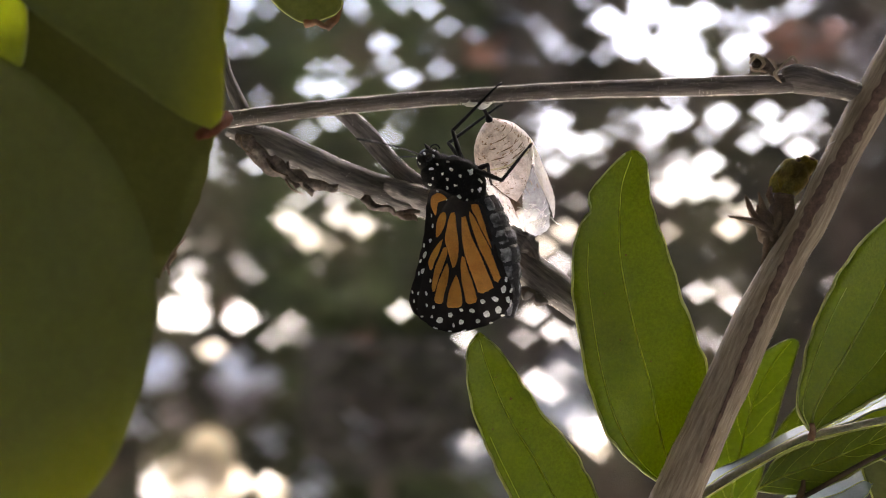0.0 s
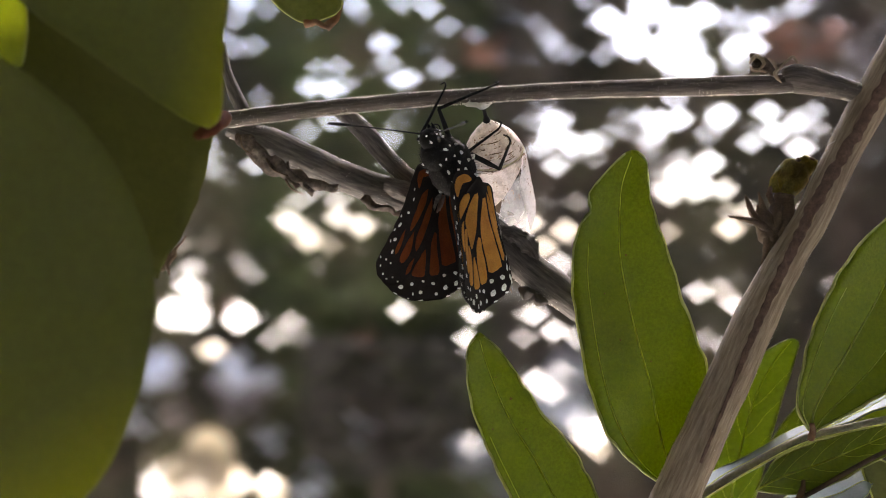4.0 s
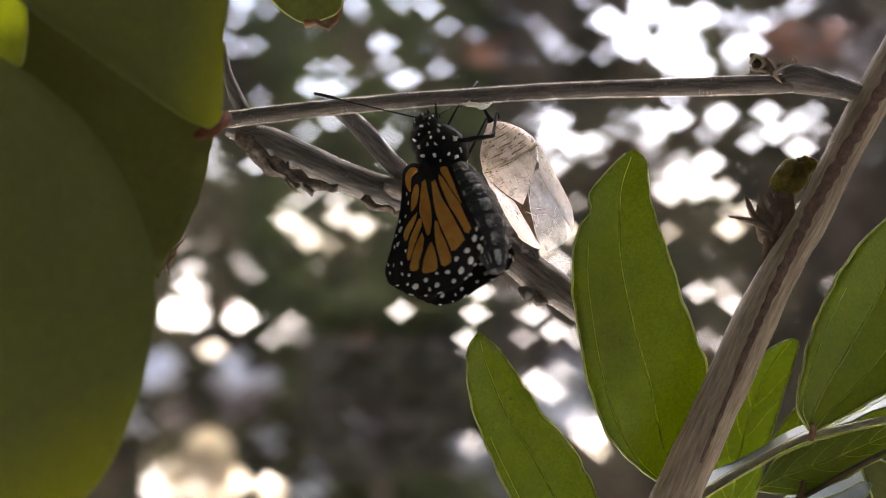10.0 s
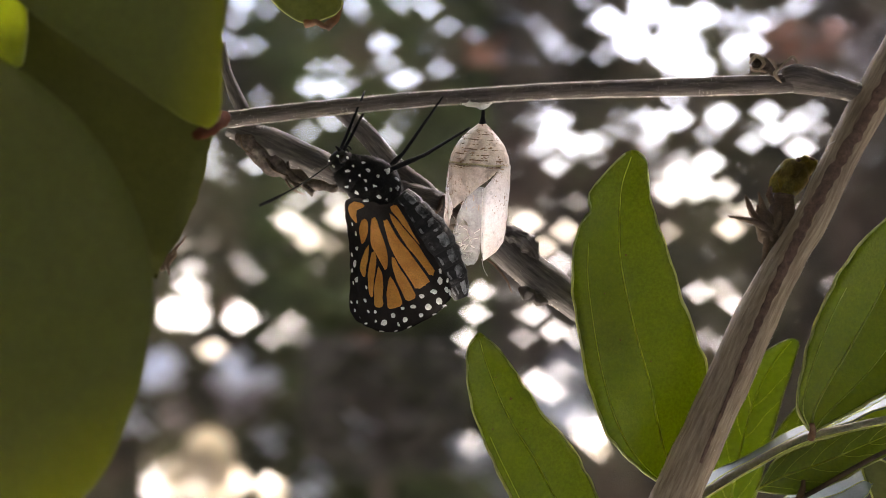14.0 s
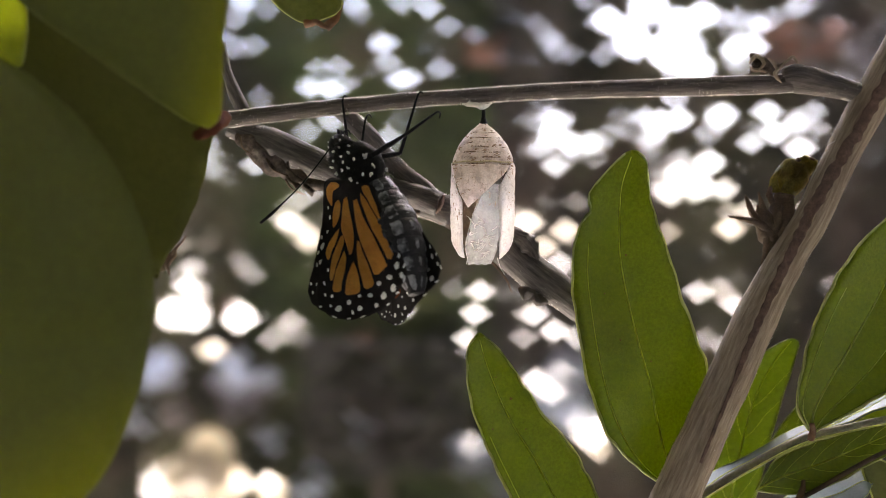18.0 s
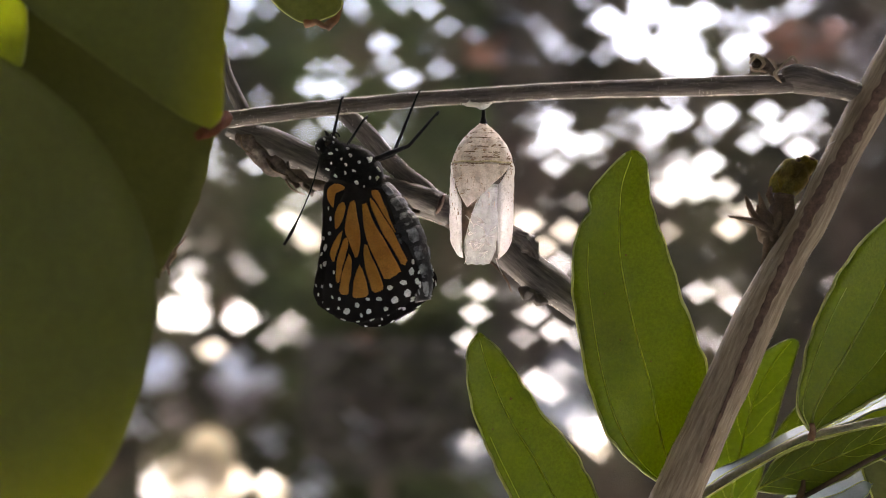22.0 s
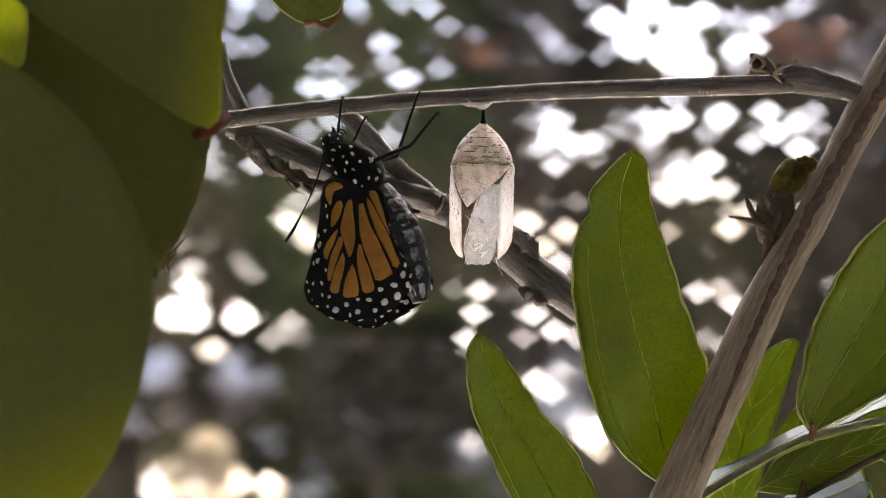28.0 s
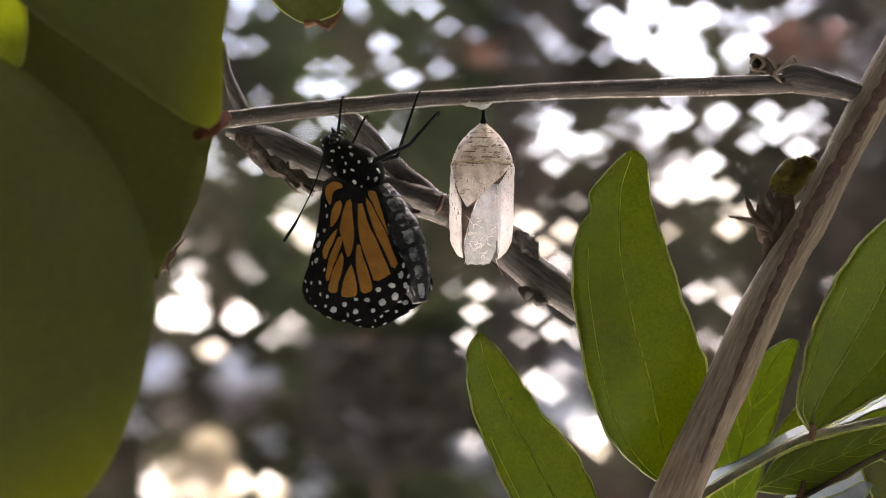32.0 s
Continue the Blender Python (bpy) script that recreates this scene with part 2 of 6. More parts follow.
# leaf colour raised to cream so that the clumps look sunlit
M_CROWN_SUNLIT = island_leaf("crown_sunlit_cream", [(0.0, (0.42, 0.39, 0.29)), (0.6, (0.58, 0.54, 0.45)), (1.0, (0.7, 0.66, 0.6))], (0.72, 0.68, 0.58), 0.5, 0.5, (0.7, 1.1), (0.5, 0.42, 0.3))
# nearly black leaves, deep shade painted as leaf colour
M_CROWN_SHADE = island_leaf("crown_shade", [(0.0, (0.016, 0.02, 0.014)), (0.6, (0.03, 0.027, 0.023)), (1.0, (0.05, 0.042, 0.037))], (0.05, 0.045, 0.03), 0.15, 0.6, (0.5, 1.2), (0.035, 0.027, 0.023))
M_CROWN_RUST = island_leaf("crown_rust", [(0.0, (0.13, 0.05, 0.035)), (1.0, (0.2, 0.125, 0.095))], (0.22, 0.11, 0.08), 0.35, 0.5, (0.7, 1.2), (0.17, 0.09, 0.065))


# ---- shape tools ----
class Shape:
    def __init__(self):
        self.v, self.f, self.uv = [], [], []

    def add(self, verts, faces, uvs=None):
        n = len(self.v)
        self.v += [tuple(p) for p in verts]
        self.f += [tuple(i + n for i in f) for f in faces]
        self.uv += uvs if uvs else [[(0.0, 0.0)] * len(f) for f in faces]
        return self

    def mesh(self, name, smooth=True):
        me = bpy.data.meshes.new(name)
        me.from_pydata(self.v, [], self.f)
        flat = [c for face in self.uv for c in face]
        lay = me.uv_layers.new(name="UVMap")
        lay.data.foreach_set("uv", np.array(flat, dtype=np.float32).ravel())
        me.polygons.foreach_set("use_smooth", [smooth] * len(me.polygons))
        me.update()
        return me


def part(name, shape, material, parent=None, label="", smooth=True, origin=None):
    """One mesh object under a thing or under a part."""
    me = shape.mesh(name, smooth)
    me.materials.append(material)
    ob = new(name, me)
    ob.parent = parent
    if origin is not None:
        ob.location = origin
    if label:
        ob["label"] = label
    return ob


def thing(name, place, label, category, group="", kind=""):
    ob = new(name)
    ob.empty_display_size = 0.01
    ob.location = place
    return tagged(ob, label, category, group, kind)


def spline(pts, n):
    """n points along a smooth curve through pts, evenly by length."""
    p = [Vector(q) for q in pts]
    if len(p) == 2:
        fine = [p[0].lerp(p[1], i / 40) for i in range(41)]
    else:
        p = [p[0] * 2 - p[1], *p, p[-1] * 2 - p[-2]]
        fine = []
        for a, b, c, d in zip(p, p[1:], p[2:], p[3:]):
            for i in range(20):
                s = i / 20
                fine.append(0.5 * (2 * b + (c - a) * s + (2 * a - 5 * b + 4 * c - d) * s * s + (3 * b - a - 3 * c + d) * s ** 3))
        fine.append(p[-2])
    run = [0.0]
    for a, b in zip(fine, fine[1:]):
        run.append(run[-1] + (b - a).length)
    out, j = [], 0
    for i in range(n):
        s = run[-1] * i / (n - 1)
        while j < len(run) - 2 and run[j + 1] < s:
            j += 1
        gap = run[j + 1] - run[j]
        out.append(fine[j].lerp(fine[j + 1], (s - run[j]) / gap if gap > 0 else 0))
    return out


def values(vals, n):
    """n values read evenly from a short list."""
    out = []
    for i in range(n):
        s = (len(vals) - 1) * i / (n - 1)
        k = min(int(s), len(vals) - 2)
        e = s - k
        e = e * e * (3 - 2 * e)
        out.append(vals[k] * (1 - e) + vals[k + 1] * e)
    return out


def tube(shape, pts, radii, sides=12, n=None, lump=0.0, lump_size=0.004, ridge=0.0, ridges=9):
    """A closed, tapered tube along a smooth curve, lumpy and ridged if asked."""
    n = n or max(4, len(pts) * 6)
    line, rad = spline(pts, n), values(radii, n)
    up = Vector((0, 0, 1))
    verts, faces, uvs, run = [], [], [], 0.0
    t0 = (line[1] - line[0]).normalized()
    side = t0.orthogonal().normalized() if abs(t0.y) > 0.9 else t0.cross(Vector((0, 1, 0))).normalized()
    lens = []
    for i, p in enumerate(line):
        tan = (line[min(i + 1, n - 1)] - line[max(i - 1, 0)]).normalized()
        side = (side - tan * side.dot(tan)).normalized()
        other = tan.cross(side)
        if i:
            run += (p - line[i - 1]).length
        lens.append(run)
        for k in range(sides):
            a = math.tau * k / sides
            out = side * math.cos(a) + other * math.sin(a)
            r = rad[i]
            if lump:
                r += lump * noise.noise((p + out * rad[i]) / lump_size)
            if ridge:
                r += ridge * math.sin(a * ridges + 3 * noise.noise(p / 0.02)) * (0.6 + noise.noise((p + out * rad[i]) / 0.006))
            verts.append(p + out * r)
    mean = max(rad)
    for i in range(n - 1):
        for k in range(sides):
            k2 = (k + 1) % sides
            faces.append((i * sides + k, i * sides + k2, (i + 1) * sides + k2, (i + 1) * sides + k))
            w = math.tau * mean / sides
            uvs.append([(k * w, lens[i]), ((k + 1) * w, lens[i]), ((k + 1) * w, lens[i + 1]), (k * w, lens[i + 1])])
    for i, flip in ((0, True), (n - 1, False)):
        ring = [i * sides + k for k in range(sides)]
        faces.append(tuple(reversed(ring)) if flip else tuple(ring))
        uvs.append([(0.0, lens[i])] * sides)
    return shape.add(verts, faces, uvs)


def ball(shape, centre, radii, turn=None, rings=10, sides=14, lump=0.0, lump_size=0.001):
    """An ellipsoid; turn: a matrix that sets its axes."""
    verts, faces = [], []
    c, m = Vector(centre), (turn or Matrix()).to_3x3()
    for i in range(rings + 1):
        a = math.pi * i / rings
        for k in range(sides):
            b = math.tau * k / sides
            d = Vector((math.sin(a) * math.cos(b), math.sin(a) * math.sin(b), math.cos(a)))
            p = m @ Vector((d.x * radii[0], d.y * radii[1], d.z * radii[2]))
            if lump:
                p += (m @ d) * lump * noise.noise((c + p) / lump_size)
            verts.append(c + p)
    for i in range(rings):
        for k in range(sides):
            k2 = (k + 1) % sides
            faces.append((i * sides + k, (i + 1) * sides + k, (i + 1) * sides + k2, i * sides + k2))
    return shape.add(verts, faces)


def sheet(shape, grid, thick):
    """A thin slab over a grid of points: a front, a back and a rim."""
    rows, cols = len(grid), len(grid[0])
    front = [p for row in grid for p in row]
    nrm = []
    for i in range(rows):
        for j in range(cols):
            du = grid[min(i + 1, rows - 1)][j] - grid[max(i - 1, 0)][j]
            dv = grid[i][min(j + 1, cols - 1)] - grid[i][max(j - 1, 0)]
            c = du.cross(dv)
            nrm.append(c.normalized() if c.length > 1e-14 else Vector((0, 1, 0)))
    back = [p + q * thick for p, q in zip(front, nrm)]
    n, faces = rows * cols, []
    for i in range(rows - 1):
        for j in range(cols - 1):
            a, b, c, d = i * cols + j, i * cols + j + 1, (i + 1) * cols + j + 1, (i + 1) * cols + j
            faces += [(a, b, c, d), (n + d, n + c, n + b, n + a)]
    edge = [j for j in range(cols)] + [i * cols + cols - 1 for i in range(1, rows)]
    edge += [(rows - 1) * cols + j for j in range(cols - 2, -1, -1)] + [i * cols for i in range(rows - 2, 0, -1)]
    for a, b in zip(edge, edge[1:] + edge[:1]):
        faces.append((a, n + a, n + b, b))
    verts = front + back
    uvs = [[(verts[i].x, verts[i].z) for i in f] for f in faces]
    return shape.add(verts, faces, uvs)


def fuzz(shape, pts, radii, count, length, rng, thick=0.00004, lean=0.4):
    """Short fine hairs that stand off a tube."""
    line, rad = spline(pts, 120), values(radii, 120)
    for _ in range(count):
        i = rng.randrange(1, 119)
        tan = (line[i + 1] - line[i - 1]).normalized()
        side = tan.orthogonal().normalized()
        side.rotate(Matrix.Rotation(rng.uniform(0, math.tau), 3, tan))
        # most front hairs left out, shaping the fuzz to look rim-lit
        if side.y < -0.25 and rng.random() < 0.94:
            continue
        p = line[i] + (line[i + 1] - line[i]) * rng.random() + side * rad[i] * 0.92
        ln = length * rng.uniform(0.35, 1.2)
        tip = p + (side + tan * rng.uniform(-lean, lean) + Vector((rng.uniform(-.3, .3), rng.uniform(-.3, .3), rng.uniform(-.3, .3)))).normalized() * ln
        b = side.cross(tan) * thick
        c = tan * thick
        shape.add([p + b, p - b * 0.5 + c, p - b * 0.5 - c, tip], [(0, 1, 3), (1, 2, 3), (2, 0, 3)])
    return shape


def leaf(name, label, left, right, material, cup=0.0015, wave=0.0006, mid=0.5, veins=7, margin=0.00018, vein_mat=None, nerve=(), group="", rib=0.00024,
         thick=0.0003):
    """A leaf between its two edges, each given from the base to the tip."""
    n, m = 58, 13
    base = Vector(left[0])
    a, b = spline([Vector(p) - base for p in left], n), spline([Vector(p) - base for p in right], n)
    grid = []
    for i in range(n):
        row, wide = [], (b[i] - a[i]).length
        for j in range(m):
            s = j / (m - 1)
            p = a[i].lerp(b[i], s)
            t = (s - mid) / (mid if s < mid else 1 - mid)
            p.y += -cup * t * t * min(1, wide / 0.012) + wave * noise.noise((p + base) / 0.012) * abs(t)
            p += (b[i] - a[i]).normalized() * (wave * 0.45 * noise.noise((a[i] if t < 0 else b[i]) / 0.0022 + base * 900) * abs(t) ** 5 * min(1, wide / 0.012)) if wide > 1e-5 else Vector()
            row.append(p)
        grid.append(row)
    ob = thing(name, base, label, "leaf", group)
    part("blade", sheet(Shape(), grid, thick), material, ob)

    def on(i, s):
        x = s * (m - 1)
        k = min(int(x), m - 2)
        return grid[i][k].lerp(grid[i][k + 1], x - k) + Vector((0, -0.00005, 0))
    vm = vein_mat or M_VEIN
    part("midrib", tube(Shape(), [on(i, mid) for i in range(0, n - 1, 5)], [rib, rib * 0.35], 8, 40), vm, ob)
    for s0, s1, i1 in nerve:
        part("long_vein", tube(Shape(), [on(i, s0 + (s1 - s0) * i / (i1 * 1.7)) for i in range(1, int(i1 * 1.7), 5)], [rib * 0.6, rib * 0.3], 6, 30), vm, ob)
    if veins:
        for sgn in (-1, 1):
            for k in range(veins):
                i0 = int(2 + (n - 16) * k / veins)
                i1 = min(n - 2, i0 + 13)
                pts = [on(round(i0 + (i1 - i0) * e), mid + sgn * (0.98 * e ** 0.8) * (mid if sgn < 0 else 1 - mid)) for e in (0, 0.25, 0.5, 0.75, 0.96)]
                part("side_vein", tube(Shape(), pts, [rib * 0.2, rib * 0.08], 5, 10), vm, ob)
    if margin:
        for edge in (0, m - 1):
            pts = [grid[i][edge] + Vector((0, 0.00015, 0)) for i in range(0, n, 2)]
            part("margin", tube(Shape(), pts, [margin, margin * 1.1, margin * 0.7], 6, 60, lump=margin * 0.5, lump_size=0.0015), M_MARGIN, ob)
    return ob


def flake(name, parent, pts, width, rng, material, crumple=0.0012, taper=0.93):
    """A curled scrap of dry bark or bract along a short curve."""
    line = spline(pts, 14)
    grid = []
    for i, p in enumerate(line):
        tan = (line[min(i + 1, 13)] - line[max(i - 1, 0)]).normalized()
        side = tan.cross(Vector((0.2, 1, 0.1))).normalized()
        w = width * 0.9 * (1 - (i / 13) ** 1.3 * taper)
        row = []
        for j in range(6):
            s = j / 5 - 0.5
            q = p + side * s * w + Vector((0, 1, 0)) * (s * s * w * 1.2)
            row.append(q + Vector((noise.noise(q / 0.0018), noise.noise(q / 0.0018 + Vector((7, 0, 0))), noise.noise(q / 0.0018 + Vector((0, 9, 0))))) * crumple)
        grid.append(row)
    return part(name, sheet(Shape(), grid, 0.00015), material, parent)


def local(pts, o):
    return [Vector(p) - Vector(o) for p in pts]


rng = random.Random(5)

# ---- ground ----
g = Shape().add([(-400, -400, 0), (400, -400, 0), (400, 400, 0), (-400, 400, 0)], [(0, 1, 2, 3)])
ground = part("ground", g, M_GROUND)
tagged(ground, "pale dry bare ground in sun and shade", "ground", kind="structure")


# ---- shrubs around the place ----
def crown(count, box, size, gaps=(), seed=0, tight=0.016, soft=(), rounded=False):
    """Many small folded leaves in a box, kept out of the gaps (x, z, radius) that let the sky through and sparse in the soft ones."""
    r = np.random.RandomState(seed)
    (x0, x1), (y0, y1), (z0, z1) = box
    c = np.stack([r.uniform(x0, x1, count), r.uniform(y0, y1, count), r.uniform(z0, z1, count)], 1)
    d = r.normal(size=(count, 3)) * (1, 0.6, 1) + (0, 0, -0.5)
    d /= np.linalg.norm(d, axis=1)[:, None]
    s = np.cross(d, r.normal(size=(count, 3)) * (0.6, 1.4, 0.6))
    s /= np.linalg.norm(s, axis=1)[:, None]
    ln = size * r.uniform(0.6, 1.25, count)[:, None]
    keep = np.ones(count, bool)
    if len(gaps):
        ends = []
        for q in (c - d * ln * 0.5, c + d * ln * 0.5):
            k = 2.6 / q[:, 1]
            ends.append(np.stack([q[:, 0] * k, 1.2 + (q[:, 2] - 1.2) * k], 1))
        a, ab = ends[0], ends[1] - ends[0]
        ab2 = (ab ** 2).sum(1) + 1e-12
        wide = 0.26 * ln[:, 0] * np.hypot(s[:, 0], s[:, 2])
        for gx, gz, gr in gaps:
            near = np.abs(a[:, 0] - gx) + np.abs(a[:, 1] - gz) < 0.2
            if not near.any():
                continue
            g = np.array((gx, gz))
            u = np.clip(((g - a[near]) * ab[near]).sum(1) / ab2[near], 0, 1)
            off = a[near] + ab[near] * u[:, None] - g
            keep[near] &= np.hypot(off[:, 0], off[:, 1]) - wide[near] > gr + tight
    if rounded:
        u = (c - ((x0 + x1) / 2, (y0 + y1) / 2, (z0 + z1) / 2)) / ((x1 - x0) / 2, (y1 - y0) / 2, (z1 - z0) / 2)
        wob = 0.1 * (np.sin(c[:, 0] * 5.1 + seed) + np.sin(c[:, 1] * 6.3) + np.sin(c[:, 2] * 7.7 + c[:, 0] * 3))
        keep &= (np.abs(u) ** 5).sum(1) ** 0.2 < 0.95 + wob
    for gx, gz, gr in soft:
        k = c[:, 1] / 2.6
        near = np.exp(-((c[:, 0] - gx * k) ** 2 + (c[:, 2] - 1.2 - (gz - 1.2) * k) ** 2) / gr ** 2)
        keep &= r.uniform(0, 1, count) > 0.96 * near
    c, d, s, ln = c[keep], d[keep], s[keep], ln[keep]
    n = len(c)
    nn = np.cross(d, s)
    v = np.stack([c - d * ln * 0.5, c + s * ln * 0.3 + nn * ln * 0.08 - d * ln * 0.08, c + d * ln * 0.5, c - s * ln * 0.3 + nn * ln * 0.08 - d * ln * 0.08], 1).reshape(-1, 3)
    i = np.arange(n)[:, None] * 4
    f = np.concatenate([i + (0, 1, 2), i + (0, 2, 3)], 1).reshape(-1, 3)
    me = bpy.data.meshes.new("crown")
    me.from_pydata(v.tolist(), [], f.tolist())
    me.update()
    return me


def shrub(name, label, stem_at, box, count, size, material, gaps=(), seed=0, tight=0.016, soft=(), rounded=False):
    ob = thing(name, (stem_at[0], stem_at[1], 0), label, "shrub", "shrubs round the place")
    r = random.Random(seed)
    h = box[2][1] * 0.95
    o = Vector((stem_at[0], stem_at[1], 0))
    part("trunk", tube(Shape(), [(0, 0, -0.05), (0.03, 0.02, 0.4), (-0.02, 0.03, 0.9), (0.02, 0, h * 0.9)], [0.035, 0.022, 0.008], 10, 24, lump=0.006, lump_size=0.05), M_TRUNK, ob)
    for k in range(2):
        z = h * (0.2 + 0.13 * k)
        dx = r.uniform(-0.5, 0.5)
        part("limb", tube(Shape(), [(0, 0, z), (dx * 0.5, 0.05, z + 0.12), (dx, 0.02, z + 0.35)], [0.007, 0.003], 7, 12), M_TRUNK, ob)
    me = crown(count, box, size, gaps, seed, tight, soft, rounded)
    me.transform(Matrix.Translation(-o))
    me.materials.append(material)
    c = new("crown", me)
    c.parent = ob
    c["kind"] = "stuff"
    return ob


rng_gap = random.Random(5)
GAPS_A = [(-0.445, 1.690, 0.005), (-0.425, 1.727, 0.011), (-0.445, 1.630, 0.004), (-0.391, 1.525, 0.003), (-0.379, 1.493, 0.004), (-0.494, 1.400, 0.004), (-0.494, 1.370, 0.003), (-0.401, 1.380, 0.009), (-0.536, 1.165, 0.004), (-0.548, 1.119, 0.009),
          (-0.562, 1.213, 0.005), (-0.578, 1.062, 0.023), (-0.536, 1.056, 0.023), (-0.436, 1.056, 0.023), (-0.407, 1.144, 0.004), (-0.367, 1.008, 0.004)]
GAPS_B = [(-0.288, 1.545, 0.003), (-0.246, 1.537, 0.006), (-0.208, 1.551, 0.005), (-0.292, 1.451, 0.004), (-0.113, 1.437, 0.005), (-0.128, 1.638, 0.007), (-0.095, 1.563, 0.007), (-0.005, 1.585, 0.002), (0.013, 1.678, 0.002), (-0.033, 1.715, 0.008),
          (-0.092, 1.725, 0.005), (-0.192, 1.723, 0.006), (-0.307, 1.304, 0.006), (-0.325, 1.256, 0.014), (-0.288, 1.219, 0.014), (-0.343, 1.268, 0.006), (-0.222, 1.268, 0.010), (-0.174, 1.249, 0.014), (-0.222, 1.300, 0.004), (-0.325, 1.044, 0.004),
          (-0.089, 1.068, 0.007)]
GAPS_C = [(0.080, 1.111, 0.008), (0.068, 1.062, 0.009), (0.049, 1.008, 0.007), (0.182, 1.256, 0.013), (0.212, 1.201, 0.013), (0.261, 1.237, 0.012), (0.155, 1.268, 0.005), (0.234, 1.445, 0.009), (0.273, 1.425, 0.009), (0.311, 1.425, 0.011),
          (0.210, 1.416, 0.005), (0.249, 1.473, 0.004), (0.188, 1.056, 0.005), (0.237, 1.026, 0.008), (0.285, 1.014, 0.006), (0.249, 1.171, 0.006)]
GAPS_D = [(0.351, 1.690, 0.017), (0.406, 1.642, 0.026), (0.478, 1.624, 0.031), (0.538, 1.587, 0.025), (0.508, 1.678, 0.026), (0.442, 1.718, 0.025), (0.556, 1.702, 0.016), (0.466, 1.473, 0.012), (0.430, 1.479, 0.005), (0.442, 1.437, 0.005),
          (0.502, 1.479, 0.009), (0.599, 1.485, 0.011), (0.623, 1.624, 0.009), (0.671, 1.674, 0.006), (0.659, 1.633, 0.006), (0.273, 1.618, 0.003), (0.343, 1.612, 0.005), (0.502, 1.364, 0.013), (0.541, 1.334, 0.020), (0.565, 1.382, 0.013),
          (0.484, 1.322, 0.011), (0.611, 1.243, 0.010), (0.544, 1.111, 0.006), (0.478, 1.237, 0.005), (0.550, 1.008, 0.003), (0.596, 1.322, 0.004)]
GAPS_E = [(0.756, 1.715, 0.006), (0.695, 1.493, 0.009), (0.710, 1.449, 0.011), (0.756, 1.467, 0.004), (0.762, 1.416, 0.010), (0.623, 1.081, 0.005)]
SMALL = [(r_x, r_z, r_r) for r_x, r_z, r_r in [(rng.uniform(0.22, 0.72), rng.uniform(1.3, 1.74), rng.choice((0.001, 0.0015, 0.003, 0.004))) for _ in range(26)]]
SPECKS = []
for q in GAPS_A + GAPS_B + GAPS_C + GAPS_D + GAPS_E:
    a, far_off = rng_gap.uniform(0, math.tau), rng_gap.uniform(0.025, 0.06)
    SPECKS.append((q[0] + math.cos(a) * far_off, q[1] + math.sin(a) * far_off, rng_gap.uniform(0.0001, 0.0007)))
GAPS_L = [(-0.494, 0.982, 0.011), (0.315, 0.809, 0.019), (0.243, 0.881, 0.017), (0.206, 0.912, 0.014), (0.267, 0.942, 0.013), (0.279, 0.845, 0.017), (0.062, 0.779, 0.011), (-0.5, 0.767, 0.042), (-0.53, 0.71, 0.034), (-0.46, 0.705, 0.03), (-0.57, 0.73, 0.022), (-0.5, 0.66, 0.03), (-0.6, 0.69, 0.026), (-0.37, 0.69, 0.02)]
SOFT = [(-0.518, 0.767, 0.058), (-0.548, 0.688, 0.060), (-0.464, 0.694, 0.041), (-0.602, 0.718, 0.043), (0.212, 0.899, 0.043), (0.273, 0.942, 0.031), (0.309, 0.833, 0.041), (0.333, 0.767, 0.036), (0.056, 0.773, 0.027), (-0.409, 0.899, 0.027),
        (-0.572, 0.948, 0.029), (-0.367, 0.682, 0.022), (0.565, 0.960, 0.012), (0.744, 0.899, 0.012), (-0.343, 0.948, 0.014), (-0.053, 0.899, 0.012)]
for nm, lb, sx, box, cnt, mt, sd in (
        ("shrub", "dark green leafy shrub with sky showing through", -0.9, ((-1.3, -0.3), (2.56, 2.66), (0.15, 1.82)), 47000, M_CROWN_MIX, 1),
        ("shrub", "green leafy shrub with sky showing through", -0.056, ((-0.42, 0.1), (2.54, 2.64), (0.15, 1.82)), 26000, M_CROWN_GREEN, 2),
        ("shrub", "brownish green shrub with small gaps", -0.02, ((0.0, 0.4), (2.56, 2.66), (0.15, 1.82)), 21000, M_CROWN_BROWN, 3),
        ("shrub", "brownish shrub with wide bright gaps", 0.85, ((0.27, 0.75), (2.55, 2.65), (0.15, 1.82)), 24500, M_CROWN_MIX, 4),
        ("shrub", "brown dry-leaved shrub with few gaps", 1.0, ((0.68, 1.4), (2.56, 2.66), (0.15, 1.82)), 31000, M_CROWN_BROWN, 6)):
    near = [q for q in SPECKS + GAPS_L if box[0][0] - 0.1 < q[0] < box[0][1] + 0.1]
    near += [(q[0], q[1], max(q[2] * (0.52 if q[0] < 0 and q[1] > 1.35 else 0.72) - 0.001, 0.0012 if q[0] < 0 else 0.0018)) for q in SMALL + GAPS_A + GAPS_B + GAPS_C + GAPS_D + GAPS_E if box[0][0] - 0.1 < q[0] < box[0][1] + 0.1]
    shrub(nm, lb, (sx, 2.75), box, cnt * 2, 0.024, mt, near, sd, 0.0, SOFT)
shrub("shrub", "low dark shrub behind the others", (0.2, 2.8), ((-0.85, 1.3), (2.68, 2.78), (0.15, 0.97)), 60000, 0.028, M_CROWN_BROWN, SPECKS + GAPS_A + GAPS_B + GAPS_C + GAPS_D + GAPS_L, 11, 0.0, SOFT)
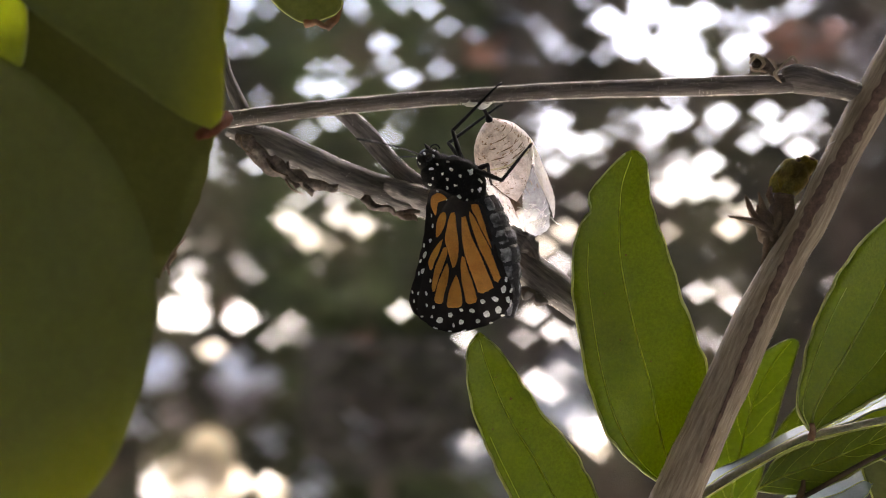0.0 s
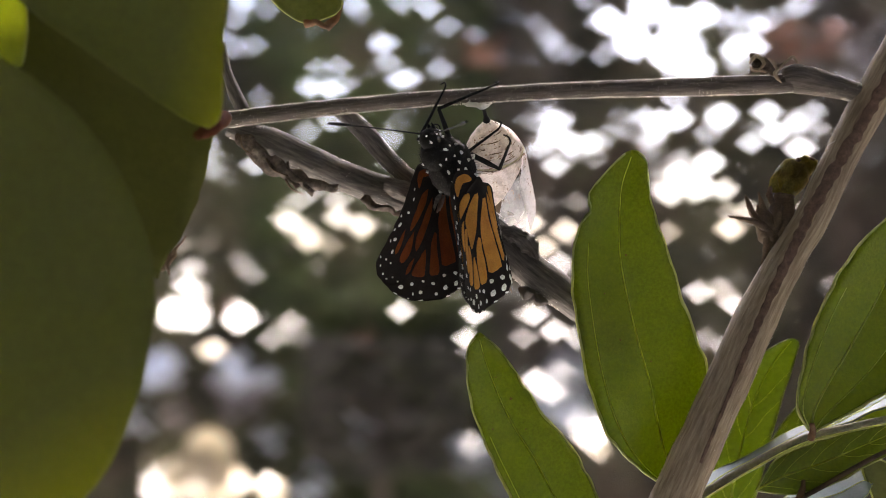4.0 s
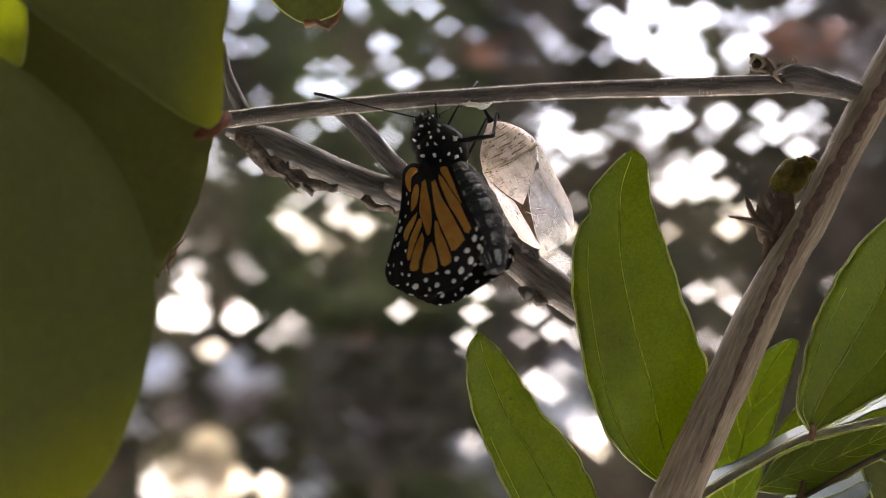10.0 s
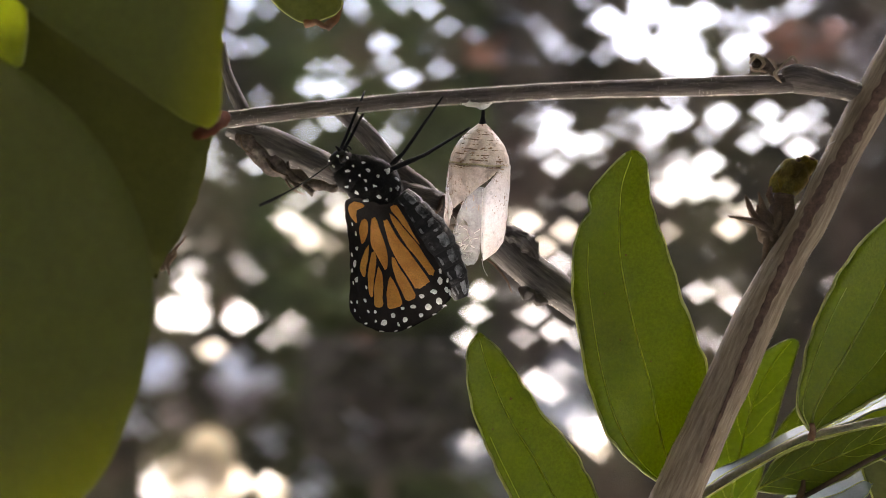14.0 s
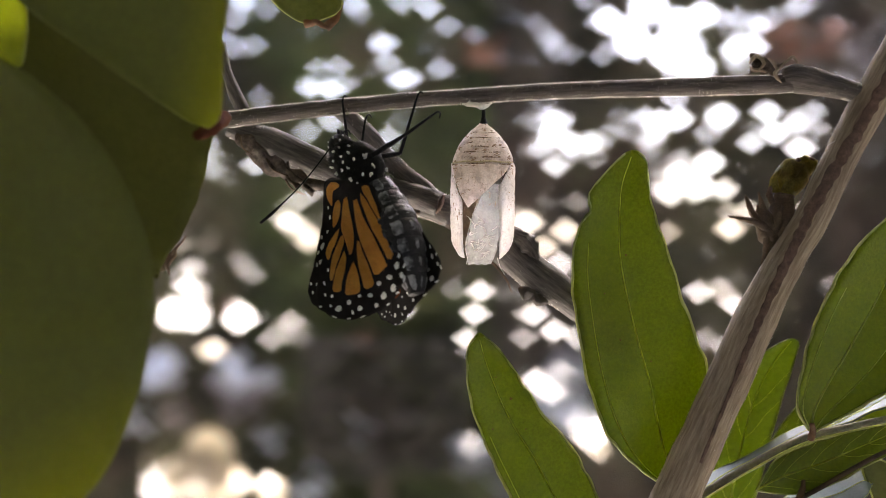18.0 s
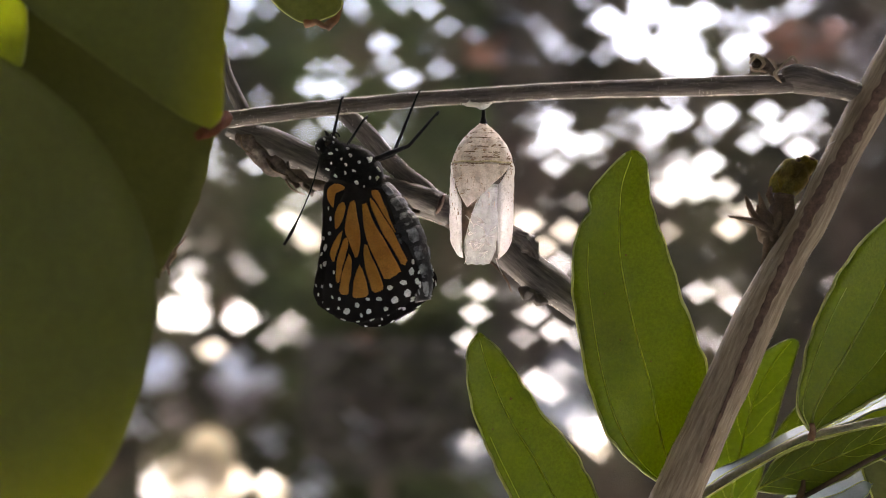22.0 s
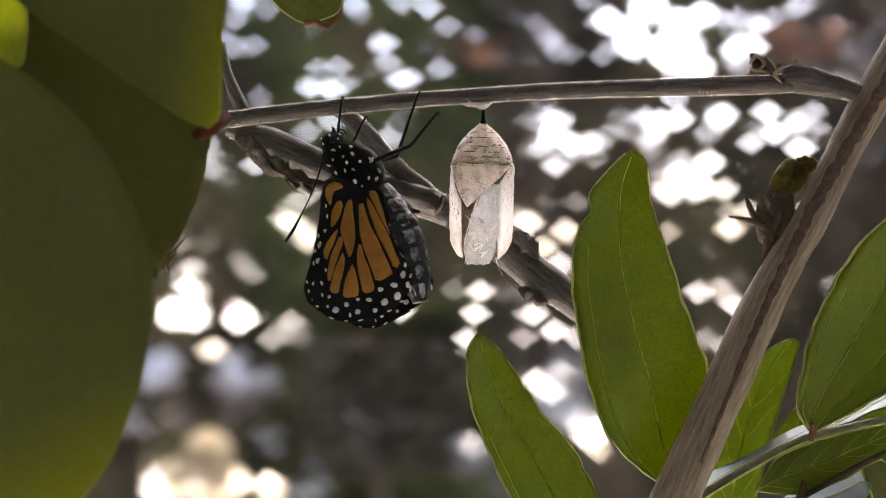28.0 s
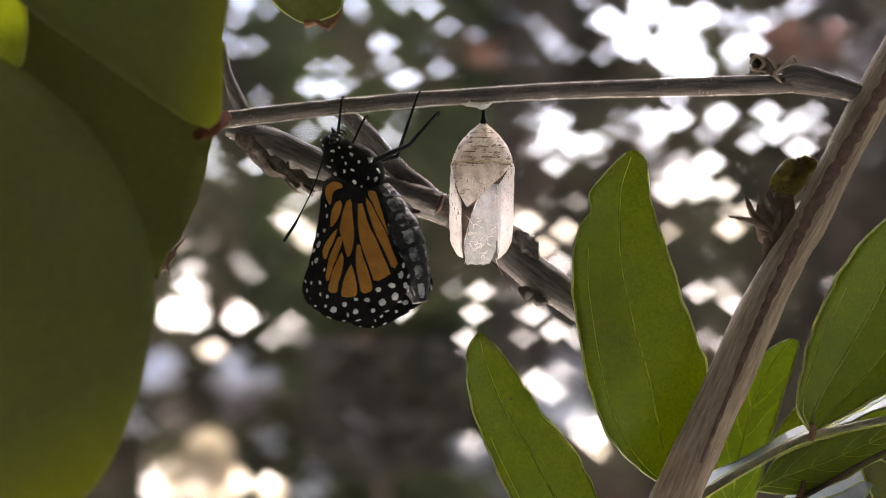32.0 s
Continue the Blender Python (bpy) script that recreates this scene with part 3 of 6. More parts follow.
# dark clump added in front to imitate deep shade among the shrubs
shrub("shrub", "added low clump of very dark leaves standing in for deep shade", (-0.13, 2.5), ((-0.29, 0.05), (2.47, 2.53), (0.72, 1.02)), 900, 0.03, M_CROWN_SHADE, (), 15, rounded=True)
# added pale clumps, bright in colour, in place of soft light blotches
pale = thing("blotch_shrub", (-0.1, 2.95, 0), "added pale grey-blue leaf clumps standing in for soft light blotches", "shrub", "shrubs round the place")
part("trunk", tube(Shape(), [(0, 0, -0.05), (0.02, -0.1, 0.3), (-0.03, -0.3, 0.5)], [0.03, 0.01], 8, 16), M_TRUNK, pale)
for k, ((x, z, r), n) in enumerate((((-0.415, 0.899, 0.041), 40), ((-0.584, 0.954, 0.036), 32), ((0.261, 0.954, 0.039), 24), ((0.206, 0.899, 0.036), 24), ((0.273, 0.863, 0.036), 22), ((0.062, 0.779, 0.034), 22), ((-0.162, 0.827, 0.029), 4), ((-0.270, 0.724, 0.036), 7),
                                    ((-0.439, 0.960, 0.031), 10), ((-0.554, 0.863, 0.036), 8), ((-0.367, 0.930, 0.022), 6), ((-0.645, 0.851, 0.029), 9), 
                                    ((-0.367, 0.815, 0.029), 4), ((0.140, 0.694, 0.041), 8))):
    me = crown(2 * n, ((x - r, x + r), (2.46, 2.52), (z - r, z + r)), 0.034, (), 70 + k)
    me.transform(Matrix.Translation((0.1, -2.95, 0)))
    me.materials.append(M_CROWN_BLOTCH)
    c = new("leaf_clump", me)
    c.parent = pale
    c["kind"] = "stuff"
# cream clumps behind the gaps, sunlit brightness put into their colour
sunny = thing("blotch_shrub", (-0.6, 3.1, 0), "low shrub with cream leaves, sunlight painted into their colour", "shrub", "shrubs round the place")
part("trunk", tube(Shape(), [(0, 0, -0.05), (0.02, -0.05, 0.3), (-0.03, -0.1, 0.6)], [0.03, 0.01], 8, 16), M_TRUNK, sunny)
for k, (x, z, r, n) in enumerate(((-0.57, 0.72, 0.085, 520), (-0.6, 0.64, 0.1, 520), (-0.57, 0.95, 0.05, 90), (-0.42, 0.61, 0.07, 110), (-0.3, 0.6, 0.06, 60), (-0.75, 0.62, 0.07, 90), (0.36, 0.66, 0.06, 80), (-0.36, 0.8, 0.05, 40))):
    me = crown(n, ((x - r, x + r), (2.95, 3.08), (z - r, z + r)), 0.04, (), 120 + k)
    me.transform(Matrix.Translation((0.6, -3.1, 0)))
    me.materials.append(M_CROWN_SUNLIT)
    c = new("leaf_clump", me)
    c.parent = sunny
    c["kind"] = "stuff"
# reddish dry leaves among the shrubs
rusty = thing("dry_leaves", (0.09, 2.53, 1.61), "small bunch of rusty dry leaves in a shrub", "dry leaves")
for k, (x, z, r, n) in enumerate(((0.088, 1.605, 0.03, 26), (0.7, 1.63, 0.04, 34), (0.79, 1.63, 0.03, 20), (-0.44, 1.08, 0.012, 6), (-0.17, 1.0, 0.03, 8))):
    me = crown(n, ((x - r, x + r), (2.49, 2.53), (z - r, z + r)), 0.034, (), 140 + k)
    me.transform(Matrix.Translation((-0.09, -2.53, -1.61)))
    me.materials.append(M_CROWN_RUST)
    c = new("leaf_clump", me)
    c.parent = rusty
    c["kind"] = "stuff"
# unseen shrubs beside and behind, and a tree crown overhead, added to block light
for k, (bx, sx, sy) in enumerate((
        (((-2.7, -1.25), (-0.8, 2.8), (0.05, 2.55)), -2.0, 1.0), (((1.25, 2.7), (-0.8, 2.8), (0.05, 2.55)), 2.0, 1.0),
        (((-2.8, 2.8), (-2.45, -1.35), (0.05, 2.75)), 0.3, -1.9))):
    shrub("shrub", "unseen dense green shrub added to block light", (sx, sy), bx, 24000, 0.12, M_CROWN_GREEN, (), 20 + k, rounded=True)
tree = thing("tree", (-1.2, -0.9, 0), "unseen tree with a wide crown, added overhead to cut light", "tree")
part("trunk", tube(Shape(), [(0, 0, -0.1), (0.05, 0, 1.0), (0.1, 0.1, 2.0), (0.4, 0.4, 2.9)], [0.12, 0.09, 0.07, 0.04], 14, 30, lump=0.015, lump_size=0.1), M_TRUNK, tree)
for k in range(7):
    a = k * 0.9
    part("limb", tube(Shape(), [(0.1, 0.1, 2.0 + 0.1 * k), (0.1 + math.cos(a), 0.1 + math.sin(a), 2.7), (0.3 + 2.2 * math.cos(a), 0.4 + 2.2 * math.sin(a), 3.0)], [0.045, 0.012], 8, 16), M_TRUNK, tree)
tc = crown(64000, ((-3.6, 3.6), (-3.4, 1.5), (2.35, 3.58)), 0.13, (), 31, rounded=True)
tc.transform(Matrix.Translation((1.2, 0.9, 0)))
tc.materials.append(M_CROWN_GREEN)
ob = new("crown", tc)
ob.parent = tree
ob["kind"] = "stuff"

# ---- twig, branches and stem ----
TWIG = [(-0.04269, 0.2370, 1.22509), (-0.02905, 0.2370, 1.22674), (-0.00924, 0.2370, 1.22872), (0.00781, 0.2370, 1.22993), (0.02267, 0.2370, 1.23081), (0.04027, 0.2370, 1.23136), (0.05677, 0.2370, 1.23185), (0.06360, 0.2370, 1.23202), (0.06833, 0.2370, 1.23235), (0.07273, 0.2370, 1.23213), (0.07713, 0.2370, 1.23136), (0.08076, 0.2370, 1.23037), (0.08428, 0.2370, 1.22938)]
TWIG_R = [0.00149, 0.00149, 0.00140, 0.00135, 0.00135, 0.00138, 0.00146, 0.00154, 0.00165, 0.00176, 0.00176, 0.00182, 0.00187]
o = TWIG[0]
twig = thing("twig", o, "thin grey-brown hairy twig, level, with a withered node", "twig")
part("bark", tube(Shape(), local(TWIG, o), TWIG_R, 20, 200, 0.00018, 0.003, 0.00005, 9), M_TWIG, twig)
tagged(part("fuzz", fuzz(Shape(), local(TWIG, o), TWIG_R, 46000, 0.00048, rng, 0.000046), M_FUZZ, twig, "pale fine hairs"), kind="stuff")
part("collar", tube(Shape(), local([(0.06607, 0.2372, 1.23315), (0.06805, 0.2372, 1.23337), (0.07114, 0.2372, 1.23282), (0.07499, 0.2372, 1.23194), (0.07885, 0.2372, 1.23094), (0.08215, 0.2372, 1.23006)], o), [0.00209, 0.00286, 0.00264, 0.00226, 0.00198, 0.00187], 24, 60, 0.0003, 0.002, 0.00006, 11), M_TWIG, twig, "swollen old node")
part("collar_rim", tube(Shape(), local([(0.06916, 0.2372, 1.23612), (0.06788, 0.2362, 1.23728), (0.06633, 0.2346, 1.23627), (0.06483, 0.2343, 1.23481), (0.06399, 0.2344, 1.23395), (0.06442, 0.2344, 1.23286), (0.06527, 0.2347, 1.23203)], o), [0.00017, 0.00033, 0.00028, 0.00028, 0.00039, 0.00039, 0.00017], 10, 50, 0.0002, 0.0007), M_STEM, twig, "pale torn rim")
part("withered_bud", tube(Shape(), local([(0.06486, 0.2360, 1.23418), (0.06355, 0.2360, 1.23495), (0.06201, 0.2360, 1.23561), (0.06070, 0.2360, 1.23605), (0.05993, 0.2360, 1.23605)], o), [0.00088, 0.00121, 0.00132, 0.00132, 0.00077], 16, 40, 0.0005, 0.0009), M_FLAKE, twig, "dark withered bud")
for q in ([(0.06009, 0.2345, 1.23734), (0.06118, 0.2345, 1.23680), (0.06184, 0.2345, 1.23571), (0.06086, 0.2345, 1.23451)],
          [(0.05924, 0.2350, 1.23578), (0.06000, 0.2350, 1.23698), (0.06099, 0.2350, 1.23731), (0.06197, 0.2350, 1.23666)],
          [(0.06279, 0.2348, 1.23674), (0.06366, 0.2348, 1.23608), (0.06431, 0.2348, 1.23488), (0.06475, 0.2348, 1.23423)],
          [(0.05927, 0.2347, 1.23530), (0.05993, 0.2347, 1.23454), (0.06113, 0.2347, 1.23443), (0.06233, 0.2347, 1.23410)]):
    part("bud_scale", tube(Shape(), local(q, o), [0.00022, 0.0004, 0.00035, 0.00015], 8, 30, 0.00015, 0.0005), M_STEM, twig)
for q, wd in (([(0.06027, 0.2352, 1.23505), (0.05962, 0.2352, 1.23440), (0.05918, 0.2352, 1.23385)], 0.0011), ([(0.06057, 0.2355, 1.23695), (0.05991, 0.2355, 1.23772), (0.06079, 0.2355, 1.23783)], 0.0012), ([(0.06363, 0.2355, 1.23531), (0.06494, 0.2355, 1.23564), (0.06647, 0.2355, 1.23663)], 0.0014)):
    flake("bract", twig, local(q, o), wd, rng, M_FLAKE, 0.0006)
part("silk_pad", tube(Shape(), local([(0.00373, 0.2364, 1.22821), (0.00592, 0.2361, 1.22806), (0.0079, 0.2363, 1.22775), (0.00944, 0.2365, 1.22844)], o), [0.0002, 0.0005, 0.0006, 0.0002], 10, 24, 0.0003, 0.0006), M_SILK, twig, "white silk pad")

STEM = [(0.09264, 0.2370, 1.24522), (0.08890, 0.2370, 1.23840), (0.08373, 0.2370, 1.22960), (0.07900, 0.2370, 1.22102), (0.07471, 0.2370, 1.21221), (0.07130, 0.2370, 1.20506), (0.06745, 0.2370, 1.19901), (0.06162, 0.2370, 1.18779), (0.05677, 0.2370, 1.17700), (0.04621, 0.2370, 1.15390), (0.04192, 0.2370, 1.14400)]
STEM_R = [0.0039, 0.0037, 0.0035, 0.0033, 0.0033, 0.0036, 0.0042, 0.0043, 0.0043, 0.0045, 0.0046]
o = STEM[-1]
stem = thing("plant_stem", o, "pale brown woody plant stem with a dark brown scar line", "stem")
part("bark", tube(Shape(), local(STEM, o), STEM_R, 40, 200, 0.00022, 0.006, 0.00004, 17), M_STEM, stem)
SCAR = [(0.08771, 0.2321, 1.23728), (0.08146, 0.2321, 1.22597), (0.07392, 0.2321, 1.21304), (0.06638, 0.2321, 1.19849), (0.05937, 0.2321, 1.18394), (0.05452, 0.2321, 1.17209), (0.04913, 0.2321, 1.15916)]
stem_line, stem_rad = spline(STEM, 200), values(STEM_R, 200)
grid = []
for i, q in enumerate(spline(SCAR, 220)):
    near_k = min(range(200), key=lambda k: (stem_line[k].x - q.x) ** 2 + (stem_line[k].z - q.z) ** 2)
    ax, girth = stem_line[near_k], stem_rad[near_k] + 0.0002
    tan = Vector((STEM[0][0] - STEM[-1][0], 0, STEM[0][2] - STEM[-1][2])).normalized()
    across = Vector((tan.z, 0, -tan.x))
    ax = ax + tan * (q - ax).dot(tan)
    mid = (q - ax).dot(across)
    e = i / 219
    half = 0.00105 * (0.55 + 0.45 * math.sin(math.pi * min(1, e * 1.25)) ** 0.5) * (1.25 - 0.75 * e)
    lo = mid - half * (1 + 0.45 * noise.noise(q / 0.0016))
    hi = mid + half * (1 + 0.45 * noise.noise(q / 0.0014 + Vector((9, 0, 0))))
    row = []
    for j in range(7):
        w = lo + (hi - lo) * j / 6
        row.append(ax + across * w + Vector((0, -math.sqrt(max(1e-8, girth ** 2 - w * w)) - 0.0001, 0)) - Vector(o))
    grid.append(row)
part("scar", sheet(Shape(), grid, 0.0002), M_SCAR, stem, "dark brown torn bark line")
tagged(part("fuzz", fuzz(Shape(), local(STEM, o), STEM_R, 9000, 0.0007, rng, 0.00003), M_FUZZ, stem, "pale fine hairs"), kind="stuff")
part("loose_fibre", tube(Shape(), local([(0.07539, 0.234, 1.22075), (0.07398, 0.234, 1.21988), (0.07409, 0.234, 1.21879)], o), [0.00004, 0.00003], 5, 16), M_FUZZ, stem)
# withered side shoot on the stem
o = (0.06828, 0.238, 1.19845)
shoot = thing("side_shoot", o, "withered brown side shoot with dry bracts and an olive bud", "shoot")
part("stub", tube(Shape(), local([(0.06471, 0.2395, 1.19678), (0.06560, 0.2395, 1.20100), (0.06627, 0.2395, 1.20456), (0.06682, 0.2395, 1.20789), (0.06738, 0.2395, 1.21079)], o), [0.00154, 0.00242, 0.00275, 0.00253, 0.00198], 22, 50, 0.0005, 0.0018, 0.00006, 9), M_DRY, shoot)
part("stub", tube(Shape(), local([(0.06519, 0.2388, 1.20011), (0.06364, 0.2388, 1.20344), (0.06275, 0.2388, 1.20621), (0.06231, 0.2388, 1.20876)], o), [0.00176, 0.00209, 0.00176, 0.00088], 20, 40, 0.0006, 0.0016, 0.00006, 9), M_DRY, shoot)
part("bud", tube(Shape(), local([(0.06713, 0.2402, 1.20992), (0.06791, 0.2402, 1.21238), (0.06914, 0.2402, 1.21461), (0.07070, 0.2402, 1.21595), (0.07271, 0.2402, 1.21673), (0.07360, 0.2402, 1.21662)], o), [0.00154, 0.00275, 0.00319, 0.00297, 0.00198, 0.00088], 22, 50, 0.0006, 0.0022, 0.00008, 7), M_OLIVE, shoot, "olive-brown bud")
for q, r in (([(0.06483, 0.2375, 1.20176), (0.06329, 0.2375, 1.20386), (0.06153, 0.2375, 1.20496), (0.05888, 0.2375, 1.20584), (0.05579, 0.2375, 1.20640)], [0.00099, 0.00088, 0.00066, 0.00044, 0.00013]),
             ([(0.06199, 0.2380, 1.20453), (0.06077, 0.2380, 1.20652), (0.05978, 0.2380, 1.20873), (0.05911, 0.2380, 1.21061)], [0.00088, 0.00072, 0.00055, 0.00017]),
             ([(0.06400, 0.2385, 1.20509), (0.06289, 0.2385, 1.20764), (0.06212, 0.2385, 1.20985), (0.06178, 0.2385, 1.21118)], [0.00088, 0.00077, 0.00055, 0.00022]),
             ([(0.06453, 0.2380, 1.20895), (0.06386, 0.2380, 1.21028), (0.06409, 0.2380, 1.21182), (0.06475, 0.2380, 1.21282)], [0.00055, 0.00066, 0.00055, 0.00022])):
    part("spur", tube(Shape(), local(q, o), r, 12, 30, 0.0002, 0.0012, 0.00004, 7), M_DRY, shoot, "pointed dry spur")
for q, wd, mt in (([(0.06461, 0.2375, 1.21114), (0.06483, 0.2375, 1.21356), (0.06594, 0.2375, 1.21555)], 0.0026, M_OLIVE), ([(0.06876, 0.2385, 1.21495), (0.06953, 0.2385, 1.21672), (0.06965, 0.2385, 1.21816)], 0.003, M_DRY),
                  ([(0.06728, 0.2372, 1.21112), (0.06805, 0.2372, 1.21354), (0.06982, 0.2372, 1.21531)], 0.0026, M_OLIVE), ([(0.07073, 0.2388, 1.21630), (0.07184, 0.2388, 1.21741), (0.07273, 0.2388, 1.21752)], 0.0016, M_DRY),
                  ([(0.06464, 0.2368, 1.20286), (0.06552, 0.2368, 1.20583), (0.06596, 0.2368, 1.20890)], 0.0028, M_DRY), ([(0.06321, 0.2372, 1.20341), (0.06354, 0.2372, 1.20099), (0.06211, 0.2372, 1.19703)], 0.0022, M_DRY)):
    flake("bract", shoot, local(q, o), wd, rng, mt, 0.0004)

BR = [(-0.0426, 0.2415, 1.2241), (-0.03415, 0.242, 1.22112), (-0.02532, 0.2435, 1.21684), (-0.0153, 0.246, 1.21291), (-0.00505, 0.247, 1.20963), (0.00472, 0.248, 1.20645), (0.01099, 0.2465, 1.20183), (0.01771, 0.2445, 1.19557), (0.02577, 0.2435, 1.18994), (0.03587, 0.2445, 1.18365)]
BR_R = [0.0018, 0.003, 0.0032, 0.003, 0.003, 0.0034, 0.0035, 0.0036, 0.0034, 0.0034]
o = BR[0]
branch = thing("branch", o, "grey-brown woody branch with peeling bark and a fork", "branch")
part("bark", tube(Shape(), local(BR, o), BR_R, 48, 320, 0.0004, 0.004, 0.00007, 19), M_BRANCH, branch)
FK = [(-0.02063, 0.2415, 1.22814), (-0.01534, 0.243, 1.22301), (-0.00955, 0.245, 1.21661), (-0.00275, 0.2465, 1.21076), (0.00183, 0.247, 1.20642)]
part("fork", tube(Shape(), local(FK, o), [0.0017, 0.0018, 0.0018, 0.002, 0.0024], 36, 150, 0.0003, 0.004, 0.00006, 15), M_BRANCH, branch)
SD = [(-0.04377, 0.2405, 1.24075), (-0.04265, 0.2405, 1.23472), (-0.04008, 0.2405, 1.22858), (-0.03745, 0.2415, 1.2231)]
part("side_branch", tube(Shape(), local(SD, o), [0.0008, 0.0011, 0.0014, 0.0014], 14, 50, 0.0002, 0.003, 0.00006, 9), M_BRANCH, branch)
part("knob", tube(Shape(), local([(-0.0112, 0.2445, 1.2128), (-0.0068, 0.2428, 1.2112), (-0.0026, 0.2418, 1.2096), (-0.0008, 0.2415, 1.2089)], o), [0.0017, 0.0019, 0.0024, 0.0025], 24, 50, 0.0003, 0.0014, 0.00008, 11), M_BRANCH, branch, "rounded cut knob")
part("cut_end", ball(Shape(), Vector((-0.0006, 0.2413, 1.2088)) - Vector(o), (0.0006, 0.0019, 0.002), Matrix.Rotation(radians(22), 3, "Y"), 10, 18, 0.0003, 0.0007), M_SCAR, branch, "dark weathered cut end")
for q, r, tn in (((0.0166, 0.2412, 1.1913), (0.0016, 0.0013, 0.0012), 0.7), ((0.0186, 0.2412, 1.19), (0.0019, 0.0012, 0.0011), 0.5)):
    part("bark_knot", ball(Shape(), Vector(q) - Vector(o), r, Matrix.Rotation(tn, 3, "Y"), 16, 24, 0.0008, 0.0009), M_TWIG, branch, "pale lumpy knot")
part("loose_fibre", tube(Shape(), local([(0.0085, 0.2425, 1.1982), (0.0105, 0.2415, 1.1965), (0.0125, 0.241, 1.194), (0.0137, 0.241, 1.1912)], o), [0.00015, 0.0003, 0.00025, 0.0001], 7, 30, 0.0001, 0.0005), M_DRY, branch)
part("lump", tube(Shape(), local([(0.00976, 0.2445, 1.20182), (0.01365, 0.243, 1.20293), (0.017, 0.2425, 1.20068), (0.01869, 0.2425, 1.19786)], o), [0.0008, 0.0016, 0.0018, 0.0008], 20, 50, 0.0009, 0.001), M_BRANCH, branch)
for q, wd in (([(-0.04069, 0.2395, 1.2229), (-0.03809, 0.2385, 1.22059), (-0.03477, 0.2385, 1.21838), (-0.03089, 0.2385, 1.21561)], 0.0032), ([(-0.03809, 0.2385, 1.21982), (-0.03477, 0.2385, 1.2165), (-0.03034, 0.2385, 1.21395), (-0.02868, 0.2385, 1.21174)], 0.0027),
              ([(-0.03366, 0.2385, 1.21783), (-0.03034, 0.2385, 1.2145), (-0.02757, 0.2385, 1.21284), (-0.02569, 0.2385, 1.21063)], 0.0027), ([(-0.03158, 0.2395, 1.21568), (-0.02702, 0.2385, 1.21362), (-0.02314, 0.2385, 1.21229), (-0.02046, 0.2395, 1.21212)], 0.003),
              ([(-0.01628, 0.2435, 1.21006), (-0.01291, 0.244, 1.20827), (-0.00838, 0.244, 1.20714), (-0.005, 0.245, 1.20694)], 0.002), ([(-0.01515, 0.2435, 1.20893), (-0.01065, 0.244, 1.20759), (-0.00555, 0.244, 1.206)], 0.0015),
 ([(-0.00046, 0.246, 1.20582), (0.00524, 0.2455, 1.20239), (0.00976, 0.2445, 1.19898)], 0.0016)):
    flake("bark_flake", branch, local(q, o), wd, rng, M_FLAKE, 0.001, 0.5)
for q in ([(-0.03477, 0.2385, 1.21783), (-0.03344, 0.2385, 1.21561), (-0.03034, 0.2385, 1.21428)], [(-0.03089, 0.2385, 1.21362), (-0.02956, 0.2385, 1.21174), (-0.02702, 0.2385, 1.21063)], [(-0.03975, 0.2385, 1.22226), (-0.0392, 0.2385, 1.21982), (-0.03731, 0.2385, 1.21838)]):
    part("loose_fibre", tube(Shape(), local(q, o), [0.0002, 0.0001], 6, 16), M_DRY, branch)
tagged(part("fuzz", fuzz(fuzz(Shape(), local(BR, o), BR_R, 14000, 0.00042, rng, 0.00005), local(FK, o), [0.0017, 0.0018, 0.0018, 0.002, 0.0024], 5000, 0.00042, rng, 0.00005), M_FUZZ, branch, "pale fine hairs"), kind="stuff")

# ---- sharp leaves by the stem ----
GR = "leaves of the plant"
big_leaf = leaf("leaf", "upright long green leaf with notched edge beside the stem",
     [(0.04637, 0.243, 1.1516), (0.03911, 0.24, 1.15643), (0.03271, 0.238, 1.1631), (0.02872, 0.237, 1.1726), (0.02641, 0.237, 1.18361), (0.0252, 0.237, 1.19461), (0.02575, 0.237, 1.20253), (0.02751, 0.237, 1.20649), (0.0285, 0.237, 1.20759), (0.02828, 0.237, 1.20979), (0.02927, 0.237, 1.21199), (0.03182, 0.238, 1.21503), (0.03514, 0.238, 1.21834), (0.0369, 0.238, 1.21911)],
     [(0.04637, 0.243, 1.1516), (0.05144, 0.243, 1.16288), (0.05258, 0.242, 1.17483), (0.04945, 0.241, 1.18389), (0.04635, 0.24, 1.19231), (0.04305, 0.239, 1.20178), (0.04061, 0.239, 1.20899), (0.04005, 0.239, 1.21454), (0.03964, 0.2385, 1.21738), (0.03845, 0.238, 1.21867), (0.0369, 0.238, 1.21911)],
     M_LEAF, 0.001, 0.0012, 0.5, 0, 0.00027, M_VEIN_DARK, ((0.1, 0.16, 26),), GR)
low_leaf = leaf("leaf", "green leaf with a rounded tip and curled edge",
     [(0.02798, 0.245, 1.13642), (0.01953, 0.239, 1.14075), (0.01326, 0.236, 1.15135), (0.0092, 0.236, 1.16012), (0.00614, 0.236, 1.16779), (0.0046, 0.236, 1.17546), (0.00482, 0.236, 1.18094), (0.00701, 0.236, 1.18368)],
     [(0.02798, 0.245, 1.13642), (0.03396, 0.243, 1.14145), (0.02998, 0.241, 1.152), (0.02518, 0.24, 1.16111), (0.01975, 0.239, 1.16738), (0.01481, 0.238, 1.17492), (0.01056, 0.237, 1.18097), (0.00701, 0.236, 1.18368)],
     M_LEAF, 0.0012, 0.0012, 0.5, 0, 0.00027, M_VEIN_DARK, ((0.1, 0.1, 22),), GR)
